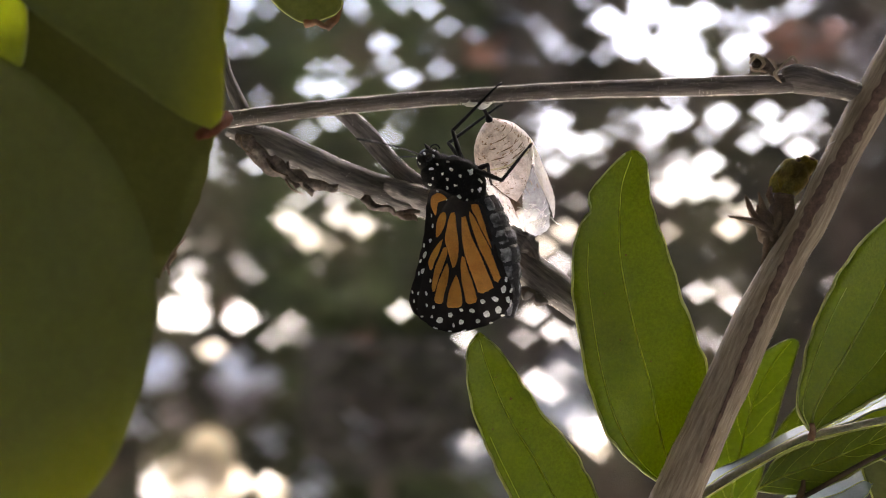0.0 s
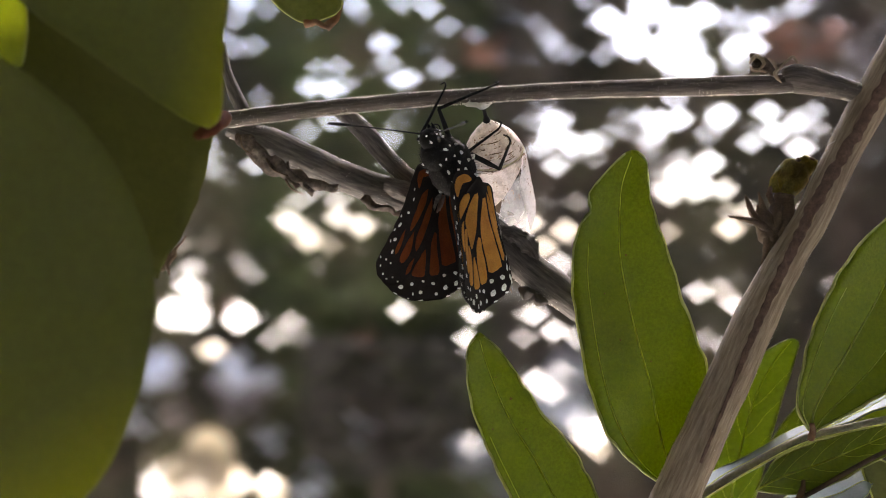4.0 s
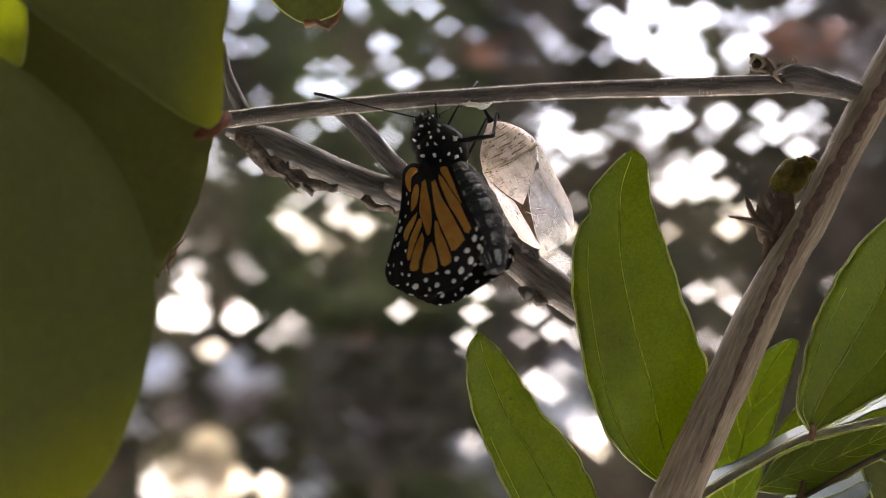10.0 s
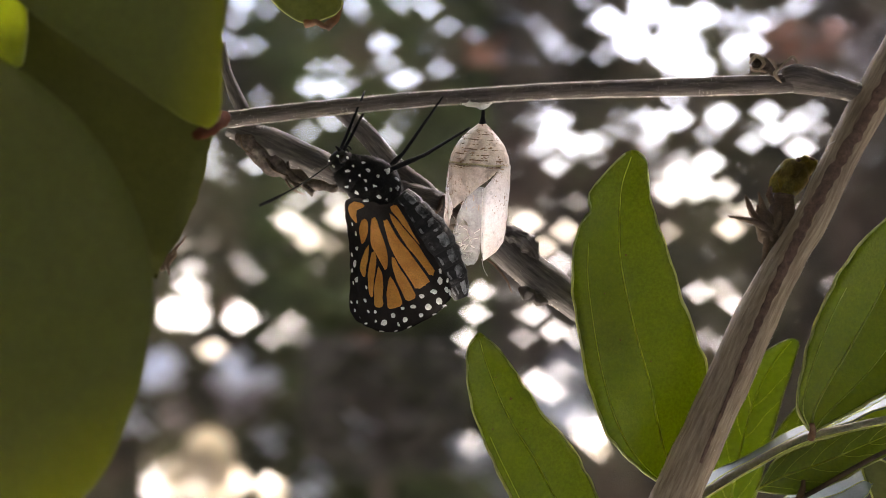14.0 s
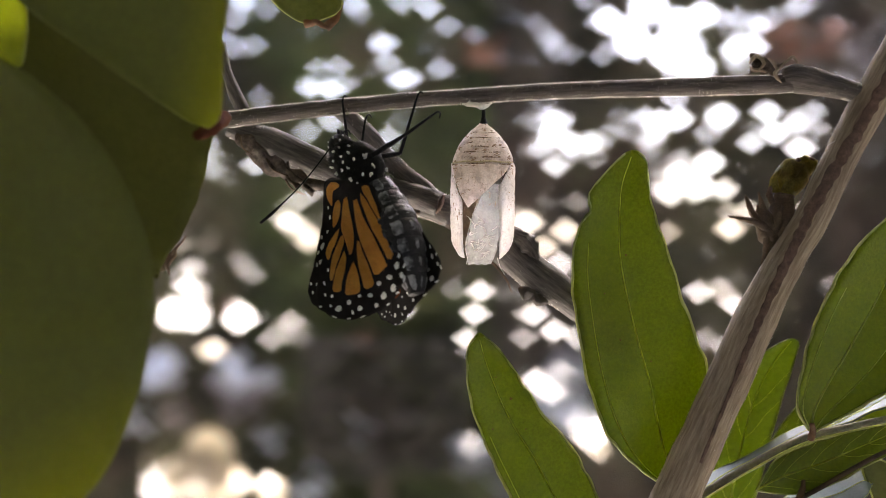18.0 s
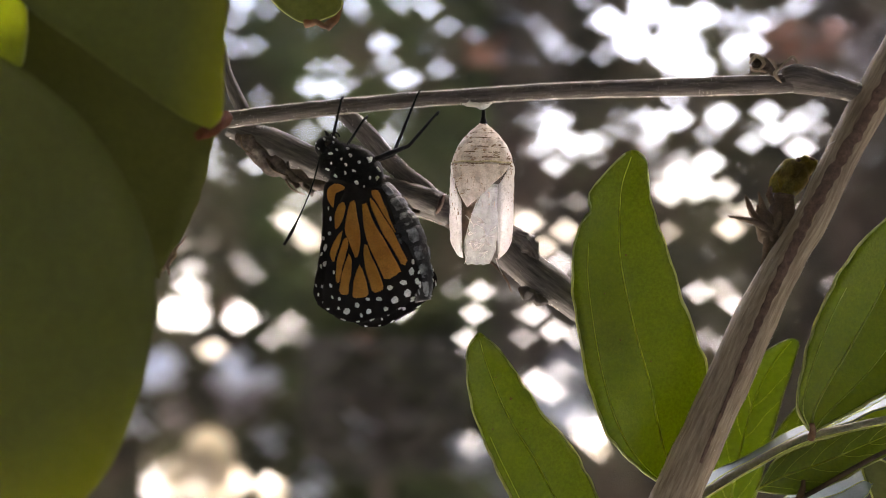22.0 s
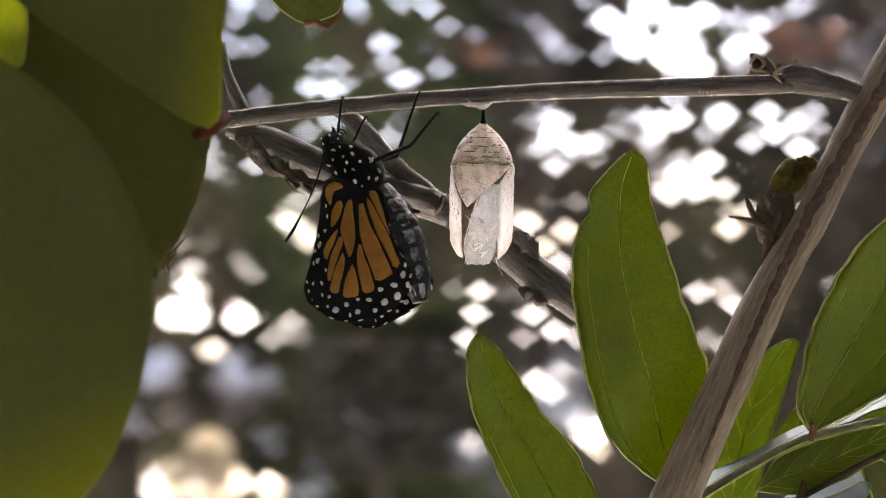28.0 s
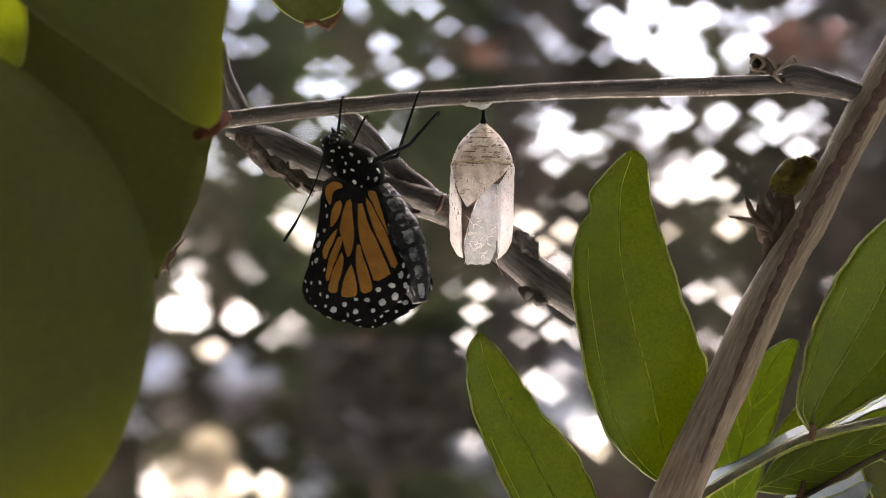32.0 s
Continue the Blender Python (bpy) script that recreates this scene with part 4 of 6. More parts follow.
leaf("leaf", "green leaf with a pale edge on a reddish petiole",
     [(0.07154, 0.236, 1.16417), (0.06808, 0.235, 1.16956), (0.06895, 0.235, 1.17829), (0.07179, 0.235, 1.18702), (0.07615, 0.235, 1.1952), (0.08086, 0.236, 1.20142), (0.08648, 0.237, 1.20649), (0.09458, 0.238, 1.21116)],
     [(0.07154, 0.236, 1.16417), (0.07603, 0.237, 1.16688), (0.08353, 0.238, 1.17083), (0.09054, 0.239, 1.1757), (0.09649, 0.24, 1.1834), (0.09983, 0.24, 1.19343), (0.09886, 0.239, 1.20455), (0.09458, 0.238, 1.21116)],
     M_LEAF, 0.002, 0.001, 0.42, 0, 0.0003, M_VEIN, ((0.14, 0.12, 20), (0.7, 0.72, 22)), GR)
leaf("leaf", "pale green leaf behind the stem",
     [(0.06049, 0.255, 1.13856), (0.05576, 0.255, 1.14685), (0.05694, 0.255, 1.1575), (0.0599, 0.255, 1.16934), (0.06464, 0.255, 1.17644), (0.06937, 0.255, 1.17976), (0.07316, 0.255, 1.18141)],
     [(0.06049, 0.255, 1.13856), (0.06523, 0.255, 1.14744), (0.06843, 0.255, 1.16046), (0.0715, 0.255, 1.17052), (0.07387, 0.255, 1.17763), (0.07458, 0.255, 1.18047), (0.07316, 0.255, 1.18141)],
     M_LEAF_PALE, 0.001, 0.0006, 0.5, 5, 0.00014, M_VEIN_DARK, (), GR)
leaf("leaf", "green leaf hanging under a leaf stalk",
     [(0.0625, 0.243, 1.15183), (0.06611, 0.243, 1.15781), (0.07288, 0.243, 1.16119), (0.08077, 0.243, 1.16379), (0.0898, 0.243, 1.16649), (0.09882, 0.243, 1.16853)],
     [(0.0625, 0.243, 1.15183), (0.07006, 0.245, 1.15075), (0.07803, 0.245, 1.15257), (0.08485, 0.245, 1.15632), (0.09168, 0.245, 1.1603), (0.09882, 0.243, 1.16853)],
     M_LEAF, 0.001, 0.0008, 0.5, 5, 0.0002, M_VEIN_DARK, (), GR)
leaf("leaf", "green leaf half hidden behind others",
     [(0.06899, 0.258, 1.157), (0.07043, 0.258, 1.16083), (0.07318, 0.258, 1.16479), (0.07678, 0.258, 1.16838), (0.08576, 0.258, 1.17018), (0.09774, 0.258, 1.17018)],
     [(0.06899, 0.258, 1.157), (0.07618, 0.258, 1.157), (0.08336, 0.258, 1.1588), (0.08935, 0.258, 1.16119), (0.09414, 0.258, 1.16419), (0.09774, 0.258, 1.17018)],
     M_LEAF, 0.001, 0.0006, 0.5, 4, 0.00015, M_VEIN_DARK, (), GR)
# insect marks on the leaves
for q, r, mt in (((0.03556, 0.2364, 1.19879), 0.00022, M_BROWN_TIP), ((0.03446, 0.2364, 1.18233), 0.0002, M_BROWN_TIP), ((0.03136, 0.2362, 1.19134), 0.00014, M_BROWN_TIP), ((0.04066, 0.238, 1.17801), 0.00016, M_BROWN_TIP), ((0.03026, 0.2362, 1.20121), 0.00013, M_BROWN_TIP)):
    part("speck", ball(Shape(), Vector(q) - big_leaf.location, (r, 0.0001, r * 0.8), None, 5, 9, r * 0.6, 0.0003), mt, big_leaf)
for q, r in (((0.0131, 0.2352, 1.17106), 0.00028), ((0.01026, 0.2351, 1.17522), 0.00014), ((0.01597, 0.2356, 1.16511), 0.00016), ((0.0096, 0.235, 1.1652), 0.00014)):
    part("speck", ball(Shape(), Vector(q) - low_leaf.location, (r, 0.0001, r * 0.8), None, 5, 9, r * 0.6, 0.0003), M_BROWN_TIP, low_leaf)
# waxy leaf tops seen edge-on, their pale colour standing in for reflected sky
leaf("leaf", "grey-green waxy leaf top, pale sky reflection put into its colour",
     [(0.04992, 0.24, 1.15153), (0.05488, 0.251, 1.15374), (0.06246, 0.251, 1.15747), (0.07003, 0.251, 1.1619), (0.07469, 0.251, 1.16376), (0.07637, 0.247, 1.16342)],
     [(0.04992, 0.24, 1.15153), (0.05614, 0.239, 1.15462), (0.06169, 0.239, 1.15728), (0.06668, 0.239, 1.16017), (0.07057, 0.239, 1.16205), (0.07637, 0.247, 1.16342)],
     M_LEAF_SKY, 0.0004, 0.0004, 0.5, 0, 0.00012, M_VEIN, (), GR)
leaf("leaf", "grey-green waxy leaf top, pale sky reflection put into its colour",
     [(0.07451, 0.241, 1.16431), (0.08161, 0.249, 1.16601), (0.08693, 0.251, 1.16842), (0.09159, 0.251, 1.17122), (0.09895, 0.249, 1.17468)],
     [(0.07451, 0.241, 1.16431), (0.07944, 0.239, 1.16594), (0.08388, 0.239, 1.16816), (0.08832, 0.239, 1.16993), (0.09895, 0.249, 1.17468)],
     M_LEAF_SKY, 0.0004, 0.0004, 0.5, 0, 0.00012, M_VEIN, (), GR)
leaf("leaf", "grey-green waxy leaf top, pale sky reflection put into its colour",
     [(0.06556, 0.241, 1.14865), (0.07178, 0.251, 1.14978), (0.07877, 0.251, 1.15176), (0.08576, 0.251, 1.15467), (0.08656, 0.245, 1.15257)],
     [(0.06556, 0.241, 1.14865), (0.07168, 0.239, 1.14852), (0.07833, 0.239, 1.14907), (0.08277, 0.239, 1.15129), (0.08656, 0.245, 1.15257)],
     M_LEAF_SKY, 0.0004, 0.0006, 0.5, 0, 0.00012, M_VEIN, (), GR)
leaf("leaf", "dull folded green leaf with a pale edge",
     [(0.08588, 0.2460, 1.15717), (0.08486, 0.2460, 1.15557), (0.08543, 0.2460, 1.15329), (0.08645, 0.2460, 1.15078), (0.08771, 0.2460, 1.14758)],
     [(0.08588, 0.2460, 1.15717), (0.08817, 0.2460, 1.15740), (0.09091, 0.2460, 1.15535), (0.09136, 0.2460, 1.15146), (0.08771, 0.2460, 1.14758)],
     M_LEAF_DULL, 0.0015, 0.0008, 0.4, 3, 0.0003, M_VEIN_DARK, (), GR)
STK = [(0.04926, 0.239, 1.15074), (0.06033, 0.238, 1.15779), (0.06998, 0.237, 1.16292), (0.07878, 0.237, 1.16523), (0.08626, 0.237, 1.16688), (0.09528, 0.237, 1.16875)]
stalk = thing("leaf_stalk", STK[0], "green-brown leaf stalk with pale edges", "stalk")
part("stalk", tube(Shape(), local(STK, STK[0]), [0.0009, 0.0008, 0.0008, 0.0007, 0.0007], 12, 60, 0.00008, 0.002), M_STALK, stalk)
part("petiole", tube(Shape(), local([(0.07137, 0.2365, 1.163), (0.07165, 0.236, 1.1645), (0.07139, 0.2355, 1.16622)], STK[0]), [0.0008, 0.0007, 0.0005], 10, 14), M_BROWN_TIP, stalk, "short ochre petiole")
part("pale_edge", tube(Shape(), local([(0.05094, 0.238, 1.15094), (0.06007, 0.237, 1.15698), (0.06974, 0.2362, 1.16217), (0.07851, 0.2362, 1.16447), (0.08619, 0.2362, 1.16612)], STK[0]), [0.0002, 0.00025, 0.0002], 6, 50), M_MARGIN, stalk)
STL = [(0.06324, 0.245, 1.14722), (0.07204, 0.244, 1.15027), (0.08077, 0.243, 1.15555), (0.08754, 0.243, 1.15916), (0.09657, 0.243, 1.16288)]
stalk2 = thing("leaf_stalk", STL[0], "thin dark brown leaf stalk", "stalk")
part("stalk", tube(Shape(), local(STL, STL[0]), [0.0005, 0.0005, 0.0004], 10, 40), M_DRY, stalk2)
part("petiole", tube(Shape(), local([(0.07062, 0.243, 1.14912), (0.07175, 0.243, 1.15183), (0.07197, 0.243, 1.15386)], STL[0]), [0.0008, 0.0007, 0.0004], 10, 14), M_BROWN_TIP, stalk2)

# ---- near leaves, soft in the foreground ----
GN = "large near leaves"
leaf_low = leaf("leaf", "large olive-green leaf close by, yellower at its tip",
     [(-0.08279, 0.193, 1.23414), (-0.09354, 0.193, 1.21801), (-0.09713, 0.193, 1.19919), (-0.08996, 0.193, 1.17679), (-0.07562, 0.193, 1.16067), (-0.06308, 0.193, 1.1535)],
     [(-0.08279, 0.193, 1.23414), (-0.06935, 0.193, 1.23011), (-0.0586, 0.193, 1.22249), (-0.05098, 0.193, 1.21263), (-0.04623, 0.193, 1.20188), (-0.04498, 0.193, 1.19292), (-0.04677, 0.193, 1.18038), (-0.05098, 0.193, 1.16783), (-0.05681, 0.193, 1.15977), (-0.06308, 0.193, 1.1535)],
     M_LEAF_LOW, 0.002, 0.0006, 0.4, 0, 0.0, M_LEAF_SHADE, (), GN, 0.00003, thick=0.00008)
leaf_top = leaf("leaf", "large olive-green leaf with yellow-green tip overhead",
     [(-0.06756, 0.201, 1.25981), (-0.07502, 0.201, 1.24675), (-0.06756, 0.201, 1.23929), (-0.05916, 0.201, 1.23294), (-0.04983, 0.201, 1.22641), (-0.04236, 0.201, 1.22137), (-0.03845, 0.201, 1.21988)],
     [(-0.06756, 0.201, 1.25981), (-0.04516, 0.201, 1.25795), (-0.03602, 0.201, 1.24675), (-0.03565, 0.201, 1.23555), (-0.03583, 0.201, 1.22622), (-0.03658, 0.201, 1.22137), (-0.03845, 0.201, 1.21988)],
     M_LEAF_HIGH, 0.002, 0.0006, 0.5, 0, 0.0, M_LEAF_SHADE, (), GN, 0.00003, thick=0.00008)
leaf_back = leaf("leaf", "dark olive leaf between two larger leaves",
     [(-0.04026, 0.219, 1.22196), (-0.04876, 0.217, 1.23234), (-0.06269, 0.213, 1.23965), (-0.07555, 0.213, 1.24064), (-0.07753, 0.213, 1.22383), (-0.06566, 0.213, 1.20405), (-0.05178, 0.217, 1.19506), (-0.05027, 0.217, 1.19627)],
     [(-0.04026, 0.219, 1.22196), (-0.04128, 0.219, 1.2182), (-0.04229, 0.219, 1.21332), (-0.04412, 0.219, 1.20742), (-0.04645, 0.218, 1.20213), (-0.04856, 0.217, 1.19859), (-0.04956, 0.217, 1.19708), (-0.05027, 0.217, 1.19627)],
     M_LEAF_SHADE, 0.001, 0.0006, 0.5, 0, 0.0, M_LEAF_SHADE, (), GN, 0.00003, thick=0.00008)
leaf("leaf", "yellow-green leaf glimpsed between near leaves",
     [(-0.08359, 0.206, 1.24791), (-0.0855, 0.206, 1.24026), (-0.08263, 0.206, 1.23357), (-0.07593, 0.206, 1.23089), (-0.07268, 0.206, 1.23051), (-0.07134, 0.206, 1.23118)],
     [(-0.08359, 0.206, 1.24791), (-0.07593, 0.206, 1.24696), (-0.07096, 0.206, 1.24218), (-0.0702, 0.206, 1.23787), (-0.07077, 0.206, 1.23309), (-0.07134, 0.206, 1.23118)],
     M_LEAF_YELLOW, 0.001, 0.0004, 0.5, 4, 0.0002, M_VEIN, (), GN)
leaf("leaf", "small green leaf with a withered brown tip",
     [(-0.02831, 0.231, 1.25587), (-0.03282, 0.231, 1.24944), (-0.03153, 0.231, 1.24622), (-0.02831, 0.231, 1.24365), (-0.02563, 0.231, 1.24268)],
     [(-0.02831, 0.231, 1.25587), (-0.01973, 0.231, 1.25266), (-0.01909, 0.231, 1.24783), (-0.02016, 0.231, 1.24461), (-0.02563, 0.231, 1.24268)],
     M_LEAF_DULL, 0.001, 0.0005, 0.5, 4, 0.00016, M_VEIN_DARK, (), GN)
o = (-0.02611, 0.2305, 1.24291)
tip = thing("withered_tip", o, "withered brown leaf tip", "leaf tip")
for q, wd in (([(-0.02631, 0.2304, 1.24268), (-0.02394, 0.2302, 1.24285), (-0.0218, 0.2302, 1.242), (-0.02075, 0.2304, 1.24289)], 0.0018), ([(-0.02236, 0.2304, 1.24204), (-0.02009, 0.2302, 1.24392), (-0.01904, 0.2304, 1.24717)], 0.0018)):
    flake("scrap", tip, local(q, o), wd, rng, M_BROWN_TIP, 0.0004)
o = (-0.04027, 0.223, 1.22371)
pet = thing("red_petiole", o, "soft red leaf petiole joining leaf and twig", "petiole")
part("stalk", tube(Shape(), local([(-0.04051, 0.2020, 1.21885), (-0.03940, 0.2070, 1.22037), (-0.03913, 0.2150, 1.22266), (-0.03973, 0.2240, 1.22444)], o), [0.0009, 0.0014, 0.0015, 0.0011], 12, 24, 0.0003, 0.002), M_RED, pet)
o = (-0.05101, 0.227, 1.19905)
curl = thing("dry_curl", o, "small dry curled flower remnant", "plant debris")
for q in ([(-0.0529, 0.227, 1.1961), (-0.05153, 0.227, 1.19779), (-0.04974, 0.227, 1.20011), (-0.04784, 0.227, 1.20242)], [(-0.05269, 0.227, 1.20011), (-0.05185, 0.227, 1.19747), (-0.05122, 0.227, 1.19589), (-0.0508, 0.227, 1.19505)], [(-0.05206, 0.227, 1.19694), (-0.05048, 0.227, 1.19852), (-0.05016, 0.227, 1.20011)]):
    flake("scrap", curl, local(q, o), 0.0016, rng, M_DRY, 0.0006)

# ---- empty chrysalis ----
K = 0.00007124
PIVOT = Vector((0.00792, 0.237, 1.22751))
pupa = thing("chrysalis", PIVOT, "empty papery white chrysalis, split open, hanging from silk", "chrysalis")


def shell_r(z):
    tab = ((42, 7), (50, 15), (62, 30), (85, 52), (110, 69), (135, 79), (157, 83), (230, 84), (320, 83), (370, 78), (412, 64))
    for (a, ra), (b, rb) in zip(tab, tab[1:]):
        if z <= b:
            return ra + (rb - ra) * max(0, (z - a) / (b - a))
    return tab[-1][1]


def shell(z0, z1, left_edge, right_edge, squash=1.0, rows=16, cols=14, scale=1.0, crumple=0.0):
    """A piece of the shell between two edges, angles from the front in degrees as functions of 0..1 down its height."""
    grid = []
    for i in range(rows):
        e = i / (rows - 1)
        z = z0 + (z1 - z0) * e
        row = []
        for j in range(cols):
            a = radians(left_edge(e) + (right_edge(e) - left_edge(e)) * j / (cols - 1))
            r = shell_r(z) * scale
            p = Vector((r * math.sin(a), -r * math.cos(a) * squash, -z))
            p += Vector((noise.noise(p / 22), noise.noise(p / 22 + Vector((5, 0, 0))), noise.noise(p / 16 + Vector((0, 8, 0))))) * crumple
            row.append(p * K)
        grid.append(row)
    return sheet(Shape(), grid, 0.0001)


part("cremaster", tube(Shape(), [(0, 0, 0), (0, 0, -22 * K), (0, 0, -46 * K)], [5 * K, 5.5 * K, 11 * K], 10, 16), M_BLACK, pupa, "black stalk")
part("dome", shell(43, 158, lambda e: -180, lambda e: 180, 0.95, 18, 36, 1.0, 2.5), M_DOME, pupa, "ringed papery dome")
part("front_plate", shell(156, 275, lambda e: -88 + 58 * e, lambda e: 62 - 91 * e, 0.95, 14, 14, 0.985, 3), M_DOME, pupa, "pointed stained plate")
part("wing_case", shell(152, 410, lambda e: -130 + 35 * e + 34 * e ** 6, lambda e: -90 + 48 * min(1, e / 0.4) + 2 * e - 8 * e ** 8, 0.95, 22, 8, 1.03, 4), M_SHELL, pupa, "papery flap")
part("wing_case", shell(152, 412, lambda e: 60 - 33 * min(1, e / 0.25) + 6 * e + 10 * e ** 8, lambda e: 125 - 50 * e ** 3 - 28 * e ** 8, 0.95, 22, 10, 1.03, 4), M_SHELL, pupa, "papery flap")
part("clear_case", shell(212, 428, lambda e: math.degrees(math.asin((26 - 84 * e ** 0.45) / (82 - 18 * e * e))) + 26 * e ** 9, lambda e: 36 + 2 * e - 16 * e ** 9, 0.95, 30, 20, 0.915, 6.5), M_FILM, pupa, "clear wrinkled flap")
for k in range(20):
    a0, z0 = rng.uniform(-22, 22), rng.uniform(290, 408) if k > 7 else rng.uniform(360, 412)
    pts = []
    for e in (0, 0.35, 0.7, 1):
        a, z = radians(a0 + e * rng.uniform(-20, 20)), z0 + e * rng.uniform(-30, 8)
        r = shell_r(z) * 0.925
        pts.append(Vector((r * math.sin(a), -r * math.cos(a) * 0.95 - 3, -z)) * K)
    part("crease", tube(Shape(), pts, [0.6 * K, 1.9 * K, 0.6 * K], 5, 14), M_RIM, pupa)
# dark sheet only behind the open slot, standing in for its shade
part("back_case", shell(235, 395, lambda e: 176 + 4 * e, lambda e: 238 - 12 * e, 0.95, 18, 10, 0.9, 4), M_INNER_SHADE, pupa, "inner back, the slot's shade painted as dark brown")
for z, a0, a1 in ((72, -80, 70), (86, -70, 85), (99, -85, 40), (112, -60, 80), (126, -85, 60), (140, -40, 85), (157, -88, 88)):
    r = shell_r(z) * 1.005
    pts = [Vector((r * math.sin(radians(a)), -r * math.cos(radians(a)) * 0.95, -z - 2 * noise.noise(Vector((a / 25, z, 0))))) * K for a in np.linspace(a0, a1, 14)]
    part("segment_line", tube(Shape(), pts, [1.6 * K, 0.7 * K, 2.0 * K, 0.6 * K, 1.7 * K, 0.8 * K], 5, 60, 1.8 * K, 0.0003), M_SHELL_LINE, pupa)
r = shell_r(153)
part("band", tube(Shape(), [Vector((r * math.sin(radians(a)), -r * math.cos(radians(a)) * 0.95, -152.5 - 2 * noise.noise(Vector((a / 25, 157, 0))))) * K for a in np.linspace(-92, 92, 20)], [2.6 * K, 3.2 * K, 2.4 * K], 8, 60, 1.0 * K, 0.0004), M_BAND, pupa, "yellowish raised band")
# folded pale edges of the flaps
for z0, z1, edge, sc in ((160, 405, lambda e: -90 + 48 * min(1, e / 0.4) + 2 * e - 8 * e ** 8, 1.035), (170, 405, lambda e: -96 + 30 * e ** 6, 1.035), (215, 408, lambda e: 27 + 6 * e + 10 * e ** 8, 1.035),
                         (165, 405, lambda e: 94 - 22 * e ** 3 - 26 * e ** 8, 1.035), (235, 425, lambda e: math.degrees(math.asin((26 - 84 * (0.1 + 0.9 * e) ** 0.45) / (82 - 18 * e * e))) + 26 * e ** 9, 0.92)):
    pts = []
    for i in range(14):
        e = i / 13
        z, a = z0 + (z1 - z0) * e, radians(edge(e))
        r = shell_r(z) * sc
        pts.append(Vector((r * math.sin(a), -r * math.cos(a) * 0.95, -z)) * K)
    part("fold", tube(Shape(), pts, [0.6 * K, 1.6 * K, 1.1 * K, 1.7 * K, 0.6 * K], 6, 50, 0.8 * K, 0.0004), M_RIM, pupa)
stain = Shape()
for k in range(300):
    z, a = rng.uniform(48, 300), rng.uniform(-85, 85)
    if z > 275 and -42 < a < 30 or z > 160 and a > -88 + 66 * (z - 156) / 119 + 60 and z < 275 and a < 30:
        continue
    r, da, dz = shell_r(z) * (1.005 if z < 156 else 1.04 if abs(a) > 45 else 0.995), rng.uniform(3, 16), rng.uniform(-6, 6)
    if z > 170 and rng.random() < 0.5:
        da, dz = rng.uniform(-2, 2), rng.uniform(8, 22)
    pts = [Vector((r * math.sin(radians(a + da * e)), -r * math.cos(radians(a + da * e)) * 0.95, -z - dz * e + 1.5 * math.sin(e * 5 + k))) * K for e in (0, 0.5, 1)]
    tube(stain, pts, [0.3 * K, rng.choice((0.6, 0.8, 1.0, 1.4, 2.4, 3.4)) * K * (0.45 if z > 165 else 1), 0.3 * K], 5, 10, 1.2 * K, 0.0003)
tagged(part("stain", stain, M_STAIN, pupa, "brown specks and streaks"), kind="stuff")
part("thread", tube(Shape(), [Vector((40, -40, -410)) * K, Vector((48, -42, -435)) * K, Vector((60, -40, -455)) * K], [1.2 * K, 0.8 * K], 5, 12), M_SILK, pupa)
part("thread", tube(Shape(), [Vector((-40, -40, -412)) * K, Vector((-44, -42, -428)) * K], [1.2 * K, 0.8 * K], 5, 8), M_SILK, pupa)

# ---- butterfly ----
# body frame, in millimetres: x to the belly side, y across, z towards the head
MM = 0.001
fly = thing("butterfly", (-0.0172, 0.233, 1.21482), "orange and black white-spotted butterfly hanging from the twig, drying its wings", "butterfly")
AXIS = Vector((0.5, 0, -0.866))
HINGE = Vector((1.28, 0, -4.84)) * MM
# the line along the abdomen about which the wings open
ROOT, ALONG = Vector((6.2, 0, -4.2)) * MM, Vector((0.294, 0, -0.956))


def flat(p, y=0.0):
    return Vector((p[0], y, p[1])) * MM


axis_turn = AXIS.to_track_quat("Z", "Y").to_matrix()
CHEST = ((flat((1.71, -0.36)), (0.0037, 0.005, 0.0058)), (flat((-1.57, 2.21)), (0.0031, 0.0036, 0.0037)))
chest = Shape()
for at, rad in CHEST:
    ball(chest, at, rad, axis_turn, 22, 32, 0.0004, 0.0012)
part("thorax", chest, M_BLACK, fly, "furry black thorax")


def setae(shape, centre, radii, turn, count, length, rng):
    for _ in range(count):
        d = Vector((rng.gauss(0, 1), rng.gauss(0, 1), rng.gauss(0, 1))).normalized()
        p = Vector(centre) + turn.to_3x3() @ Vector((d.x * radii[0], d.y * radii[1], d.z * radii[2])) * 0.95
        out = (turn.to_3x3() @ d + Vector((rng.uniform(-.5, .5), rng.uniform(-.5, .5), rng.uniform(-.5, .5)))).normalized()
        b = out.orthogonal().normalized() * 0.00003
        c = out.cross(b)
        shape.add([p + b, p - b * 0.5 + c, p - b * 0.5 - c, p + out * length * rng.uniform(0.4, 1.1)], [(0, 1, 3), (1, 2, 3), (2, 0, 3)])
    return shape


hair = Shape()
for at, rad in CHEST:
    setae(hair, at, rad, axis_turn, 2200, 0.0012, rng)
tagged(part("hair", hair, M_HAIR, fly, "short dark hair"), kind="stuff")


